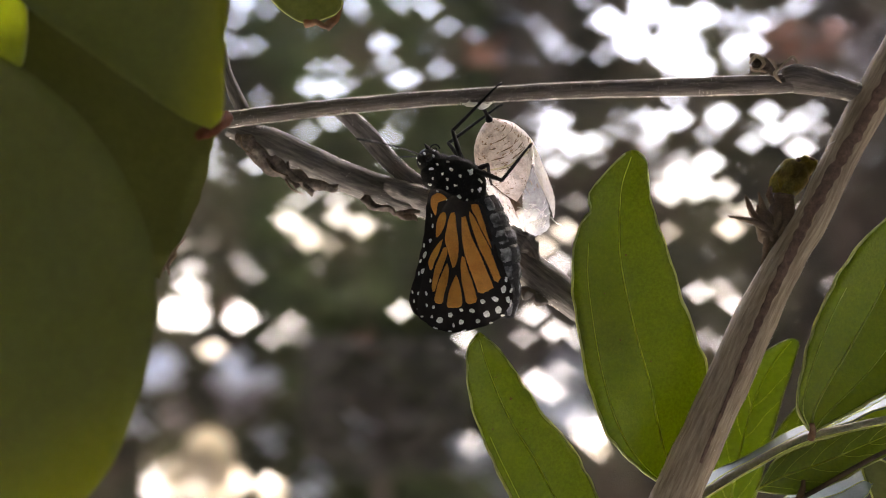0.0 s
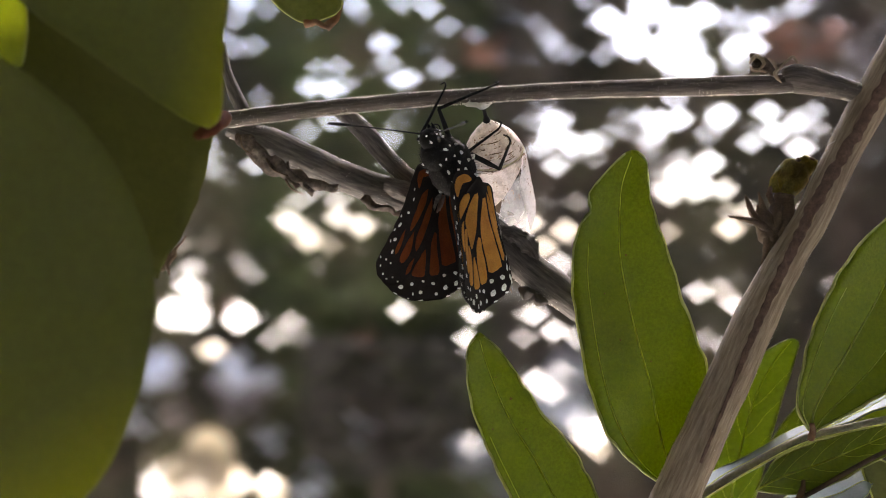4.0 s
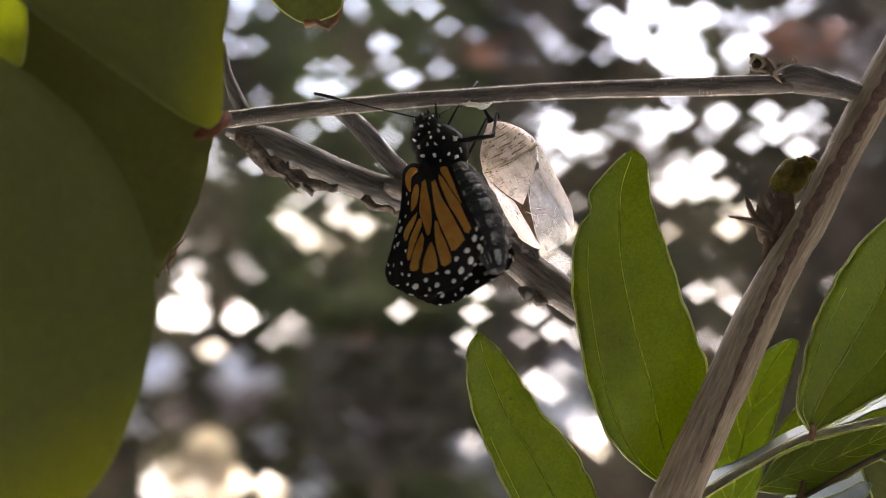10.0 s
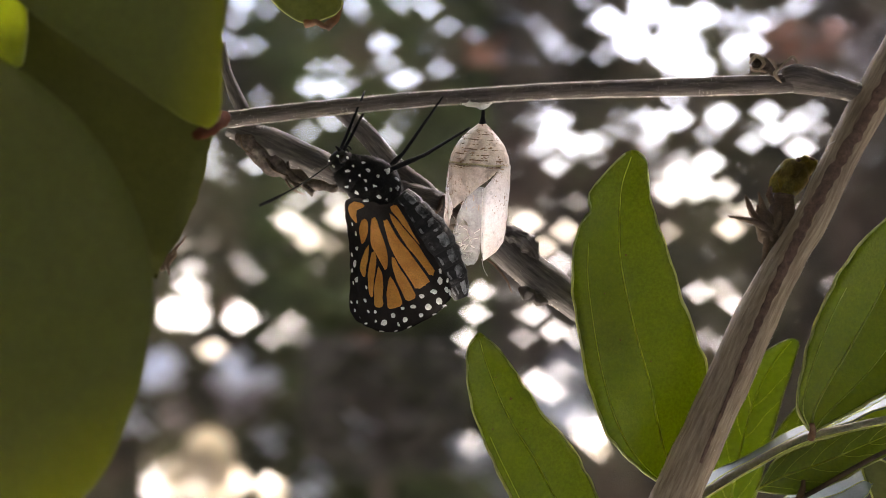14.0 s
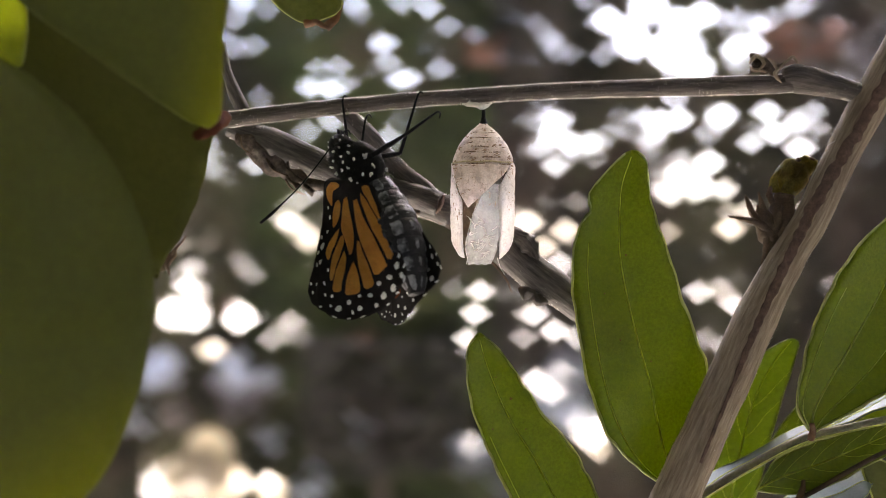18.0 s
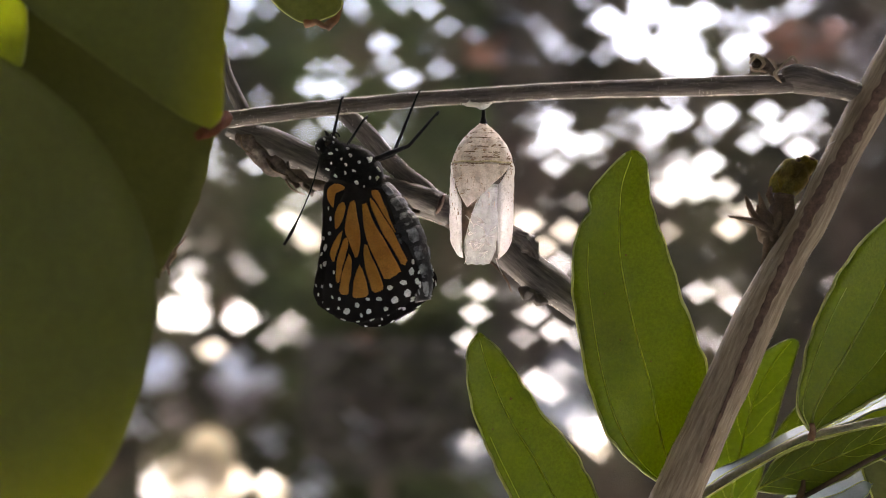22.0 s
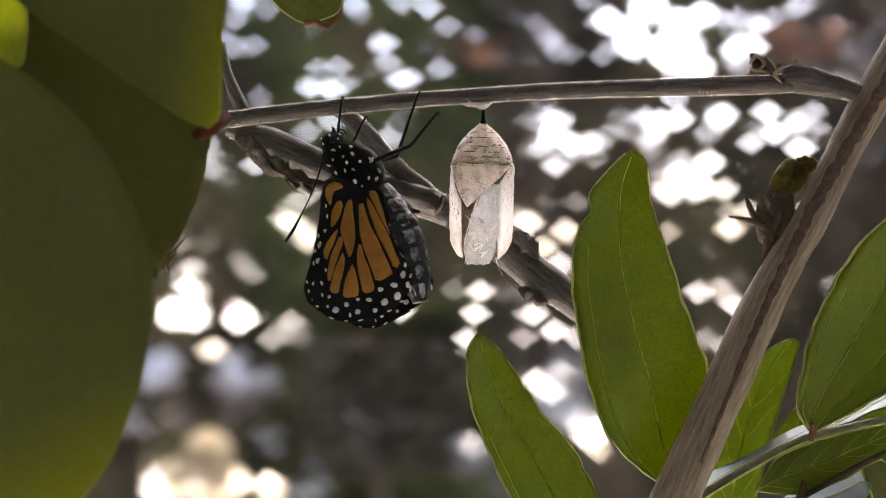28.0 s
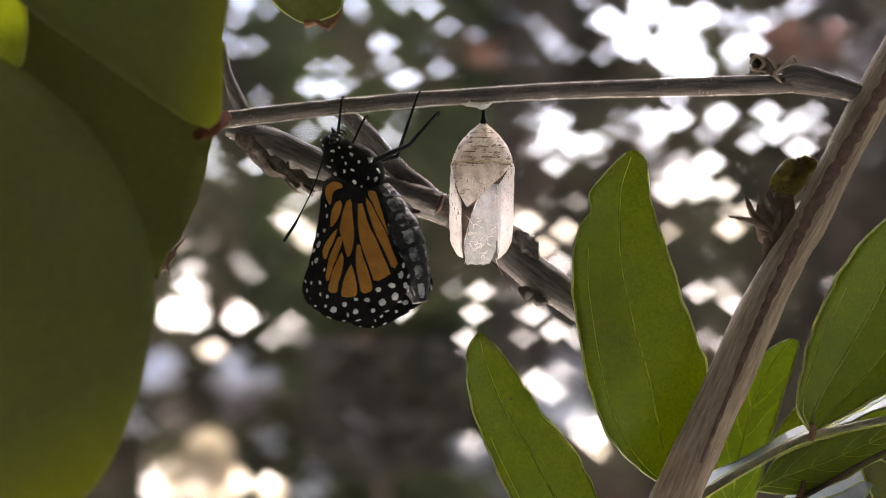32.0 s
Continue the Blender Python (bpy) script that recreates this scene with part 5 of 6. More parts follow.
def spots_on(name, centre, radii, turn, dots, parent):
    """White dots on a rounded body, each at an angle round it and a share of its length."""
    sh = Shape()
    for a, e, s in dots:
        for side in (-1, 1):
            st = math.sqrt(max(0.0, 1 - e * e))
            d = Vector((st * math.cos(radians(a)), side * st * math.sin(radians(a)), e))
            p = Vector(centre) + turn.to_3x3() @ Vector((d.x * radii[0], d.y * radii[1], d.z * radii[2])) * 1.03
            q = (turn.to_3x3() @ d).to_track_quat("Z", "Y").to_matrix()
            q = q @ Matrix.Rotation(a * 2.3, 3, "Z")
            ball(sh, p, (s * (0.55 + 0.3 * math.sin(a) ** 2), s * (1.0 + 0.9 * math.sin(a * 3.1) ** 2), 0.00014), q, 4, 9, 0.00022, 0.0004)
    return tagged(part(name, sh, M_WHITE, parent, "small white dots"), kind="stuff")


# white tufts on the thorax: x, z, half length, tilt
TUFTS = [(-2.5, 3.1, 0.55, 80), (-0.5, 1.9, 0.36, 10), (0.25, 0.65, 0.38, 40), (-3.3, 0.45, 0.45, 60), (-1.75, -1.1, 0.48, 20), (1.7, -0.6, 0.46, 50), (2.7, 1.0, 0.46, 0), (4.55, -1.95, 0.46, 30), (-0.35, -2.95, 0.6, 80),
         (2.15, -2.7, 0.58, 55), (0.55, -4.75, 0.75, 85), (2.9, -5.3, 0.55, 0), (5.8, -1.9, 0.56, 0), (6.1, -0.3, 0.46, 20), (4.5, 1.6, 0.65, 35), (3.4, -3.6, 0.36, 0), (0.75, 3.9, 0.36, 80), (-1.35, 3.8, 0.34, 70),
         (0.1, -0.8, 0.34, 0), (-2.5, 1.4, 0.28, 0), (1.2, 2.4, 0.3, 30)]
axis_side = Vector((AXIS.z, 0, -AXIS.x))
tuft = Shape()
for x, z, s, tilt in TUFTS:
    best = None
    for at, rad in CHEST:
        d = flat((x, z)) - at
        u, v = d.dot(AXIS) / rad[2], d.dot(axis_side) / rad[1]
        left = 1 - u * u - v * v
        if left > 0.02 and (best is None or rad[0] * math.sqrt(left) > best[0]):
            best = (rad[0] * math.sqrt(left), AXIS * (u / rad[2]) + axis_side * (v / rad[1]), rad[0])
    if best is None:
        continue
    for side in (-1, 1):
        nrm = (best[1] + Vector((0, side * best[0] / best[2] ** 2, 0))).normalized()
        q = nrm.to_track_quat("Z", "Y").to_matrix() @ Matrix.Rotation(radians(tilt), 3, "Z")
        c = flat((x, z)) + Vector((0, side * best[0], 0)) + nrm * 0.0002
        ball(tuft, c, (s * 0.5 * MM, s * 0.92 * MM, 0.00026), q, 6, 12, 0.00034, 0.0004)
tagged(part("white_dotting", tuft, M_WHITE, fly, "small white tufts"), kind="stuff")
head_at = flat((-3.4, 5.1))
head = part("head", ball(Shape(), (0, 0, 0), (0.0025, 0.0022, 0.0023), None, 10, 14, 0.0002, 0.0006), M_BLACK, fly, "black head with white dots", origin=head_at)
spots_on("white_dotting", (0, 0, 0), (0.0025, 0.0022, 0.0023), Matrix(), [(100, 0.5, 0.0002), (60, 0.2, 0.0002), (130, -0.2, 0.00024), (80, -0.5, 0.0002), (150, 0.3, 0.0002), (40, 0.7, 0.00018)], head)
for sd in (-1, 1):
    part("eye", ball(Shape(), (0.0002, sd * 0.0014, 0.0002), (0.0011, 0.0008, 0.0012), None, 8, 12), M_EYE, head)
    part("palp", tube(Shape(), [Vector((0.3, sd * 0.5, 1.2)) * MM, Vector((0.1, sd * 0.6, 2.4)) * MM, Vector((-0.4, sd * 0.6, 3.2)) * MM], [0.00035, 0.0004, 0.00012], 8, 12), M_BLACK, head)
coil = [Vector((1.3 + (1.1 - 0.07 * k) * math.cos(k * 0.7), 0, 1.9 + (1.1 - 0.07 * k) * math.sin(k * 0.7))) * MM for k in range(14)]
part("proboscis", tube(Shape(), coil, [0.00014, 0.0001], 6, 60), M_BLACK, head, "coiled tongue")

ABD = [(5.84, -3.56), (7.6, -8.0), (9.75, -13.6), (11.2, -19.3), (12.05, -23.8), (12.3, -25.8)]
ABD_AT = flat(ABD[0])
ABD_R = [2.6, 3.55, 4.15, 3.9, 3.1, 1.5]
aline, arad = spline([flat(p) - ABD_AT for p in ABD], 57), [r * MM for r in values(ABD_R, 57)]
abdomen = part("abdomen", tube(Shape(), [flat(p) - ABD_AT for p in ABD], [r * MM * 0.92 for r in ABD_R], 16, 50), M_BLACK, fly, "black and grey banded abdomen", origin=ABD_AT)
for k in range(7):
    seg = aline[k * 8:k * 8 + 9]
    rr = arad[k * 8:k * 8 + 9]
    ring = part("segment", tube(Shape(), seg, [rr[0] * 0.97, rr[3] * 1.01, rr[6] * 1.02, rr[8] * 0.98], 28, 16, 0.0003, 0.001), M_ABDOMEN, abdomen)
    tan = (seg[-1] - seg[0]).normalized()
    belly = Vector((-tan.z, 0, tan.x))
    for a0, a1, e0, e1 in ((14, 24, 0.2, 0.8), (46, 76, 0.08, 0.86), (97, 104, 0.15, 0.7), (114, 124, 0.2, 0.7)):
        for sd in (-1, 1):
            grid = []
            for i in range(11):
                e = i / 10
                row = []
                for j in range(9):
                    b = j / 8
                    # ragged outline: the patch is narrower and shifted by noise along its length
                    pinch = 0.72 + 0.28 * math.sin(math.pi * e) ** 0.6
                    mid = (a0 + a1) / 2 + 3 * noise.noise(Vector((e * 2.2, k * 3.1, a0)))
                    a = radians(mid + (b - 0.5) * (a1 - a0) * (pinch + 0.3 * noise.noise(Vector((e * 5, k * 1.7 + a0, b * 1.5))))) * sd
                    f = e0 + (e1 - e0) * (e + 0.1 * noise.noise(Vector((b * 4, k * 2.3, a0 + e))))
                    q = seg[0].lerp(seg[-1], f)
                    r = (rr[0] + (rr[-1] - rr[0]) * f) * (1.035 + 0.02 * math.sin(math.pi * f))
                    row.append(q + (belly * math.cos(a) + Vector((0, math.sin(a), 0))) * (r + 0.00006 * noise.noise(q / 0.0004 + Vector((a * 6, 0, 0)))))
                grid.append(row)
            part("grey_patch", sheet(Shape(), grid, 0.00004), M_GREY, ring)


# wings: outlines and cells in the wing plane
HIND = [(2.49, -4.27), (0.57, -3.56), (-1.42, -6.41), (-3.2, -11.75), (-4.2, -17.0), (-4.9, -21.5), (-5.2, -25.0), (-4.6, -26.9), (-1.8, -28.8), (1.3, -29.3),
        (4.2, -28.9), (7.6, -27.8), (10.6, -26.0), (12.6, -23.6), (13.2, -21.4), (12.4, -19.2), (10.9, -15.9), (9.3, -12.6), (8.3, -9.8), (7.2, -6.6), (6.4, -4.8)]
FORE = [(-0.71, -2.64), (-3.8, -2.5), (-4.7, -5.2), (-4.85, -8.5), (-5.0, -12.0), (-5.5, -15.8), (-6.1, -19.2), (-6.75, -22.2), (-6.75, -24.2), (-5.6, -26.3),
        (-3.0, -27.2), (-0.5, -25.6), (0.71, -22.0), (1.78, -16.74), (2.14, -9.62), (1.07, -4.27)]
# hindwing cells between the veins, from the abdomen outwards
CELL_ANAL = [(4.4, -5.1), (5.6, -5.0), (6.4, -6.9), (7.1, -8.9), (7.9, -11.0), (8.7, -13.1), (7.5, -11.1), (6.5, -9.3), (5.4, -7.3), (4.6, -6.1)]
CELL_INNER = [(4.1, -6.3), (5.0, -7.3), (6.2, -9.45), (7.3, -11.4), (8.4, -13.4), (9.7, -16.3), (10.6, -18.2), (10.3, -19.0), (9.6, -19.2), (9.0, -17.9), (7.5, -15.0), (6.1, -12.4), (5.0, -9.9), (4.2, -7.7)]
CELL_LONG = [(2.6, -7.5), (3.2, -7.0), (3.8, -8.5), (4.65, -11.0), (6.2, -14.0), (7.6, -16.6), (8.9, -19.1), (9.4, -20.2), (8.3, -20.9), (6.6, -21.6), (6.0, -20.5), (5.1, -18.3), (4.0, -15.6), (3.1, -12.8), (2.75, -10.2)]
CELL_DISC = [(0.4, -6.9), (1.2, -6.7), (1.5, -8.9), (1.9, -12.1), (2.05, -14.0), (1.75, -16.0), (1.2, -17.2), (0.6, -15.7), (-0.1, -13.5), (-0.6, -11.8), (-0.35, -9.7), (-0.05, -8.2)]
CELL_WEDGE = [(2.9, -14.8), (3.4, -15.0), (3.9, -16.8), (4.8, -19.1), (5.7, -21.3), (6.1, -22.9), (5.5, -23.4), (4.2, -23.6), (3.75, -22.2), (3.15, -19.7), (2.75, -17.5), (2.7, -15.9)]
CELL_FOOT = [(1.85, -18.5), (2.35, -19.6), (2.95, -22.1), (3.2, -24.0), (2.2, -24.5), (0.6, -24.5), (0.55, -23.3), (0.85, -21.4), (1.4, -19.5)]
CELL_COSTA = [(-1.75, -7.1), (-0.95, -6.75), (-0.6, -7.6), (-1.0, -9.1), (-1.65, -10.6), (-2.45, -11.4), (-2.5, -10.0), (-2.3, -8.4)]
CELL_FRONT = [(-1.2, -11.9), (-1.6, -13.6), (-2.3, -15.5), (-2.9, -17.7), (-3.4, -17.1), (-3.5, -15.9), (-2.85, -14.3), (-2.0, -12.7)]
CELL_NARROW = [(-0.95, -13.5), (-0.4, -13.3), (-0.2, -14.5), (-0.6, -16.1), (-1.3, -18.2), (-1.75, -20.4), (-2.15, -21.9), (-2.6, -21.2), (-2.5, -19.3), (-2.1, -17.1), (-1.5, -15.0)]
CELL_SIDE = [(-0.1, -16.3), (0.35, -17.6), (0.2, -19.5), (-0.3, -22.1), (-0.4, -23.7), (-1.2, -24.0), (-2.0, -23.4), (-1.55, -20.9), (-1.0, -18.8), (-0.45, -17.2)]
CELLS = [CELL_ANAL, CELL_INNER, CELL_LONG, CELL_DISC, CELL_WEDGE, CELL_FOOT, CELL_COSTA, CELL_FRONT, CELL_NARROW, CELL_SIDE]
# forewing cells
FORE_BASE = [(-2.5, -3.2), (-1.3, -3.5), (-0.6, -4.2), (-1.3, -4.5), (-2.1, -4.5), (-2.5, -5.3), (-2.75, -7.2), (-3.25, -6.6), (-3.75, -5.3), (-3.6, -3.9)]
FORE_DISC = [(-0.71, -6.77), (-1.9, -8.19), (-2.5, -13.18), (-2.2, -16.03), (-1.28, -13.18), (-0.57, -9.62)]
FORE_LONG = [(0.57, -8.19), (-0.28, -11.75), (-0.71, -16.74), (0.14, -19.59), (0.85, -15.32), (1.14, -11.04)]
FORE_MID = [(-1.42, -15.32), (-2.28, -18.17), (-2.71, -21.73), (-1.78, -22.44), (-0.85, -19.59)]
FORE_TIP = [(-3.2, -15.32), (-3.7, -17.45), (-4.0, -20.30), (-3.5, -21.02), (-3.0, -18.52)]
FORE_FOOT = [(0.14, -20.66), (-0.71, -22.44), (-0.71, -24.58), (0.1, -23.4)]
FORE_CELLS = [FORE_BASE, FORE_DISC, FORE_LONG, FORE_MID, FORE_TIP, FORE_FOOT]
# white spots: place along and down the wing, half width, half height
INNER_SPOTS = [(11.35, -20.4, 0.55, 0.8), (9.8, -22.4, 0.75, 0.5), (7.3, -23.1, 0.6, 0.48), (5.3, -25.0, 0.6, 0.42), (3.2, -25.0, 0.42, 0.36), (1.2, -26.1, 0.5, 0.55), (-2.1, -24.8, 0.32, 0.38), (-3.65, -22.3, 0.26, 0.5), (-3.0, -19.8, 0.22, 0.42), (11.7, -18.6, 0.3, 0.6)]
OUTER_SPOTS = [(12.35, -22.3, 0.42, 0.75), (10.5, -24.4, 0.65, 0.8), (8.2, -25.4, 0.75, 0.7), (6.5, -26.9, 0.5, 0.5), (3.3, -27.3, 0.6, 0.55), (-0.8, -27.2, 0.7, 0.62), (1.9, -28.0, 0.26, 0.5), (-2.3, -26.6, 0.28, 0.34), (-3.4, -24.5, 0.22, 0.42), (12.75, -20.6, 0.22, 0.5)]
EDGE_SPOTS = [(12.85, -23.0, 0.2, 0.7), (11.4, -25.35, 0.5, 0.22), (9.1, -27.0, 0.5, 0.18), (3.9, -28.85, 0.6, 0.16), (1.2, -29.15, 0.4, 0.16), (-1.5, -28.75, 0.6, 0.16), (-4.2, -26.7, 0.35, 0.22)]
FORE_SPOTS = [(-4.45, -20.6, 0.34, 0.65), (-4.5, -15.0, 0.36, 0.8), (-3.6, -12.2, 0.38, 0.42), (-3.35, -9.35, 0.2, 0.5), (-4.6, -18.1, 0.45, 0.65), (-4.75, -13.2, 0.2, 0.5), (-5.2, -16.2, 0.2, 0.45), (-6.35, -22.2, 0.18, 0.4), (-5.95, -23.9, 0.2, 0.4), (-5.2, -22.4, 0.3, 0.4),
              (-5.0, -25.4, 0.35, 0.3), (-5.35, -18.6, 0.16, 0.5), (-4.1, -26.2, 0.35, 0.22), (-4.15, -22.9, 0.25, 0.35), (-3.0, -25.6, 0.3, 0.3), (-1.8, -26.2, 0.3, 0.25), (-3.7, -7.4, 0.18, 0.45)]


def bow(p, side):
    """The curve of a wing out of its plane: it flares round the abdomen and ripples a little."""
    x, z = p[0] - HINGE.x / MM, p[1] - HINGE.z / MM
    s = x * 0.866 + z * 0.5
    e = min(1, max(0, (s + 7) / 8))
    return side * (0.25 + 3.2 * e * e * (3 - 2 * e) + 0.22 * math.sin(z * 0.3 + x * 0.15) + 0.0035 * max(0, -s - 3) ** 2 * 2)


def wing_sheet(outline, side, y_in, thick):
    """A closed outline filled from its middle outwards, curved and thin."""
    pts = spline([Vector((a, 0, b)) for a, b in outline] + [Vector((outline[0][0], 0, outline[0][1]))], 91)[:-1]
    c = sum(pts, Vector()) / len(pts)
    rings = [0.0, 0.1, 0.2, 0.3, 0.4, 0.5, 0.6, 0.7, 0.8, 0.88, 0.95, 1.0]
    verts, faces, n = [], [], len(pts)
    for lay in (0, 1):
        for f in rings:
            for i, p in enumerate(pts):
                q = c + (p - c) * f
                if f == 1.0:
                    q += (p - c).normalized() * (0.12 * noise.noise(p * 0.8) + 0.2 * abs(math.sin(i * 0.7)) - 0.1)
                y = bow((q.x, q.z), side) + side * y_in + (side * thick if lay else 0)
                verts.append((Vector((q.x, y, q.z)) * MM) - HINGE)
    R = len(rings)
    for lay in (0, 1):
        for k in range(R - 1):
            for i in range(n):
                j = (i + 1) % n
                a = lay * R * n
                face = (a + k * n + i, a + k * n + j, a + (k + 1) * n + j, a + (k + 1) * n + i)
                faces.append(face if lay else face[::-1])
    for i in range(n):
        j = (i + 1) % n
        faces.append(((R - 1) * n + i, (R - 1) * n + j, (2 * R - 1) * n + j, (2 * R - 1) * n + i))
    return Shape().add(verts, faces)


def cell_shape(outline, side, y, out, grow=0.17):
    """One coloured cell between the veins, a thin raised scale patch."""
    n = 28
    pts = spline([Vector((a, 0, b)) for a, b in outline] + [Vector((outline[0][0], 0, outline[0][1]))], n + 1)[:-1]
    c = sum(pts, Vector()) / n
    verts, faces = [], []
    for f, lift in ((0.0, 0.1), (0.25, 0.1), (0.5, 0.1), (0.75, 0.1), (0.94, 0.09), (1.0, -0.02)):
        for p in pts:
            q = c + (p - c) * f + (p - c).normalized() * grow * f
            verts.append(Vector((q.x, bow((q.x, q.z), side) + y + math.copysign(1, out) * lift, q.z)) * MM - HINGE)
    for k in range(5):
        for i in range(n):
            j = (i + 1) % n
            faces.append((k * n + i, k * n + j, (k + 1) * n + j, (k + 1) * n + i))
    return Shape().add(verts, faces)


def wing_spots(rows, side, y, out, parent, seed):
    """White spots of the margin, each with a ragged outline."""
    r = random.Random(seed)
    for a, b, w, h in rows:
        w, h = w * 0.92, h * 0.92
        sh, n = Shape(), 14
        rim = [1 + r.uniform(-0.13, 0.13) for _ in range(n)]
        q = Matrix.Rotation(r.uniform(-0.35, 0.35), 3, "Y")
        verts = []
        for f, lift in ((0.0, 0.06), (0.55, 0.055), (0.86, 0.04), (1.0, -0.03)):
            for k in range(n):
                t = math.tau * k / n
                d = q @ Vector((w * math.cos(t) * rim[k] * f, 0, h * math.sin(t) * rim[k] * f))
                d.y = bow((a + d.x, b + d.z), side) - bow((a, b), side) + lift * out
                verts.append(d * MM)
        sh.add(verts, [(k * n + i, k * n + (i + 1) % n, (k + 1) * n + (i + 1) % n, (k + 1) * n + i) for k in range(3) for i in range(n)])
        part("spot", sh, M_WHITE, parent, origin=Vector((a, bow((a, b), side) + y, b)) * MM - HINGE)


WINGS = []
for side in (-1, 1):
    for nm, out, cells, y_in in (("hindwing", HIND, CELLS, 0.75), ("forewing", FORE, FORE_CELLS, 0.35)):
        w = part(nm, wing_sheet(out, side, y_in, 0.12), M_WING_BLACK, fly, "black-veined orange wing with white-spotted edge", origin=HINGE)
        for cl in cells:
            part("panel", cell_shape(cl, side, side * (y_in + 0.12), side), M_ORANGE, w, "ochre orange cell")
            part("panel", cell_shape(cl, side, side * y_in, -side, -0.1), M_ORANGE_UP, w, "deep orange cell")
        for face, y in enumerate((side * (y_in + 0.13), side * (y_in - 0.01))):
            for k, rows in enumerate((INNER_SPOTS, OUTER_SPOTS, EDGE_SPOTS) if nm == "hindwing" else (FORE_SPOTS,)):
                rows = rows if face == 0 else [(a, b, c * 0.75, d * 0.75) for a, b, c, d in rows]
                wing_spots(rows, side, y, side if face == 0 else -side, w, 3 + k)
        WINGS.append((w, side))

# legs: an upper piece hinged at the body, a lower piece hinged at the knee
LEGS = []
for hip, UP, LOW in (((3.0, -0.6, 4.0), 8, 13), ((3.4, 1.4, 3.6), 8, 13), ((5.6, -1.8, 1.8), 7, 10.5), ((5.2, 1.2, 2.2), 4, 13.5)):
    hip, UP, LOW = Vector(hip) * MM, UP * MM, LOW * MM
    up = part("leg", tube(Shape(), [(0, 0, 0), (0, 0, UP * 0.4), (0, 0, UP)], [0.0005, 0.00052, 0.00036], 9, 20, 0.00008, 0.0008), M_BLACK, fly, "thin black leg", origin=hip)
    low = part("shin", tube(Shape(), [(0, 0, -0.0001), (0, 0, LOW * 0.5), (0, 0, LOW * 0.9), (0.0003, 0, LOW * 0.97), (0.001, 0, LOW * 1.01), (0.0018, 0, LOW * 0.97)], [0.00036, 0.00034, 0.0003, 0.00026, 0.0002, 0.00014], 8, 30, 0.00006, 0.0006), M_BLACK, up)
    LEGS.append((up, low, hip, UP, LOW))
for up, low, hip, _, _ in LEGS:
    part("coxa", tube(Shape(), [hip * 0.3, hip * 0.75, hip * 1.04], [0.0016, 0.0014, 0.0006], 12, 16, 0.0003, 0.0008), M_BLACK, fly)
    part("white_mark", ball(Shape(), hip * 0.86 + Vector((0, math.copysign(0.0012, hip.y), 0)), (0.00035, 0.0002, 0.0007), Matrix.Rotation(0.5, 3, "Y"), 5, 9, 0.0002, 0.0004), M_WHITE, fly)
ANT = 21.5 * MM
FEELERS = []
for side in (-1, 1):
    f = part("antenna", tube(Shape(), [(0, 0, 0), (0.0009, 0, ANT * 0.45), (0.0006, 0, ANT * 0.8), (0, 0, ANT)], [0.00018, 0.00015, 0.00014, 0.00014, 0.00014, 0.00015, 0.00032, 0.00028], 8, 60), M_BLACK, fly,
             "thin black clubbed antenna", origin=head_at + Vector((-0.0006, side * 0.0007, 0.0008)))
    FEELERS.append(f)


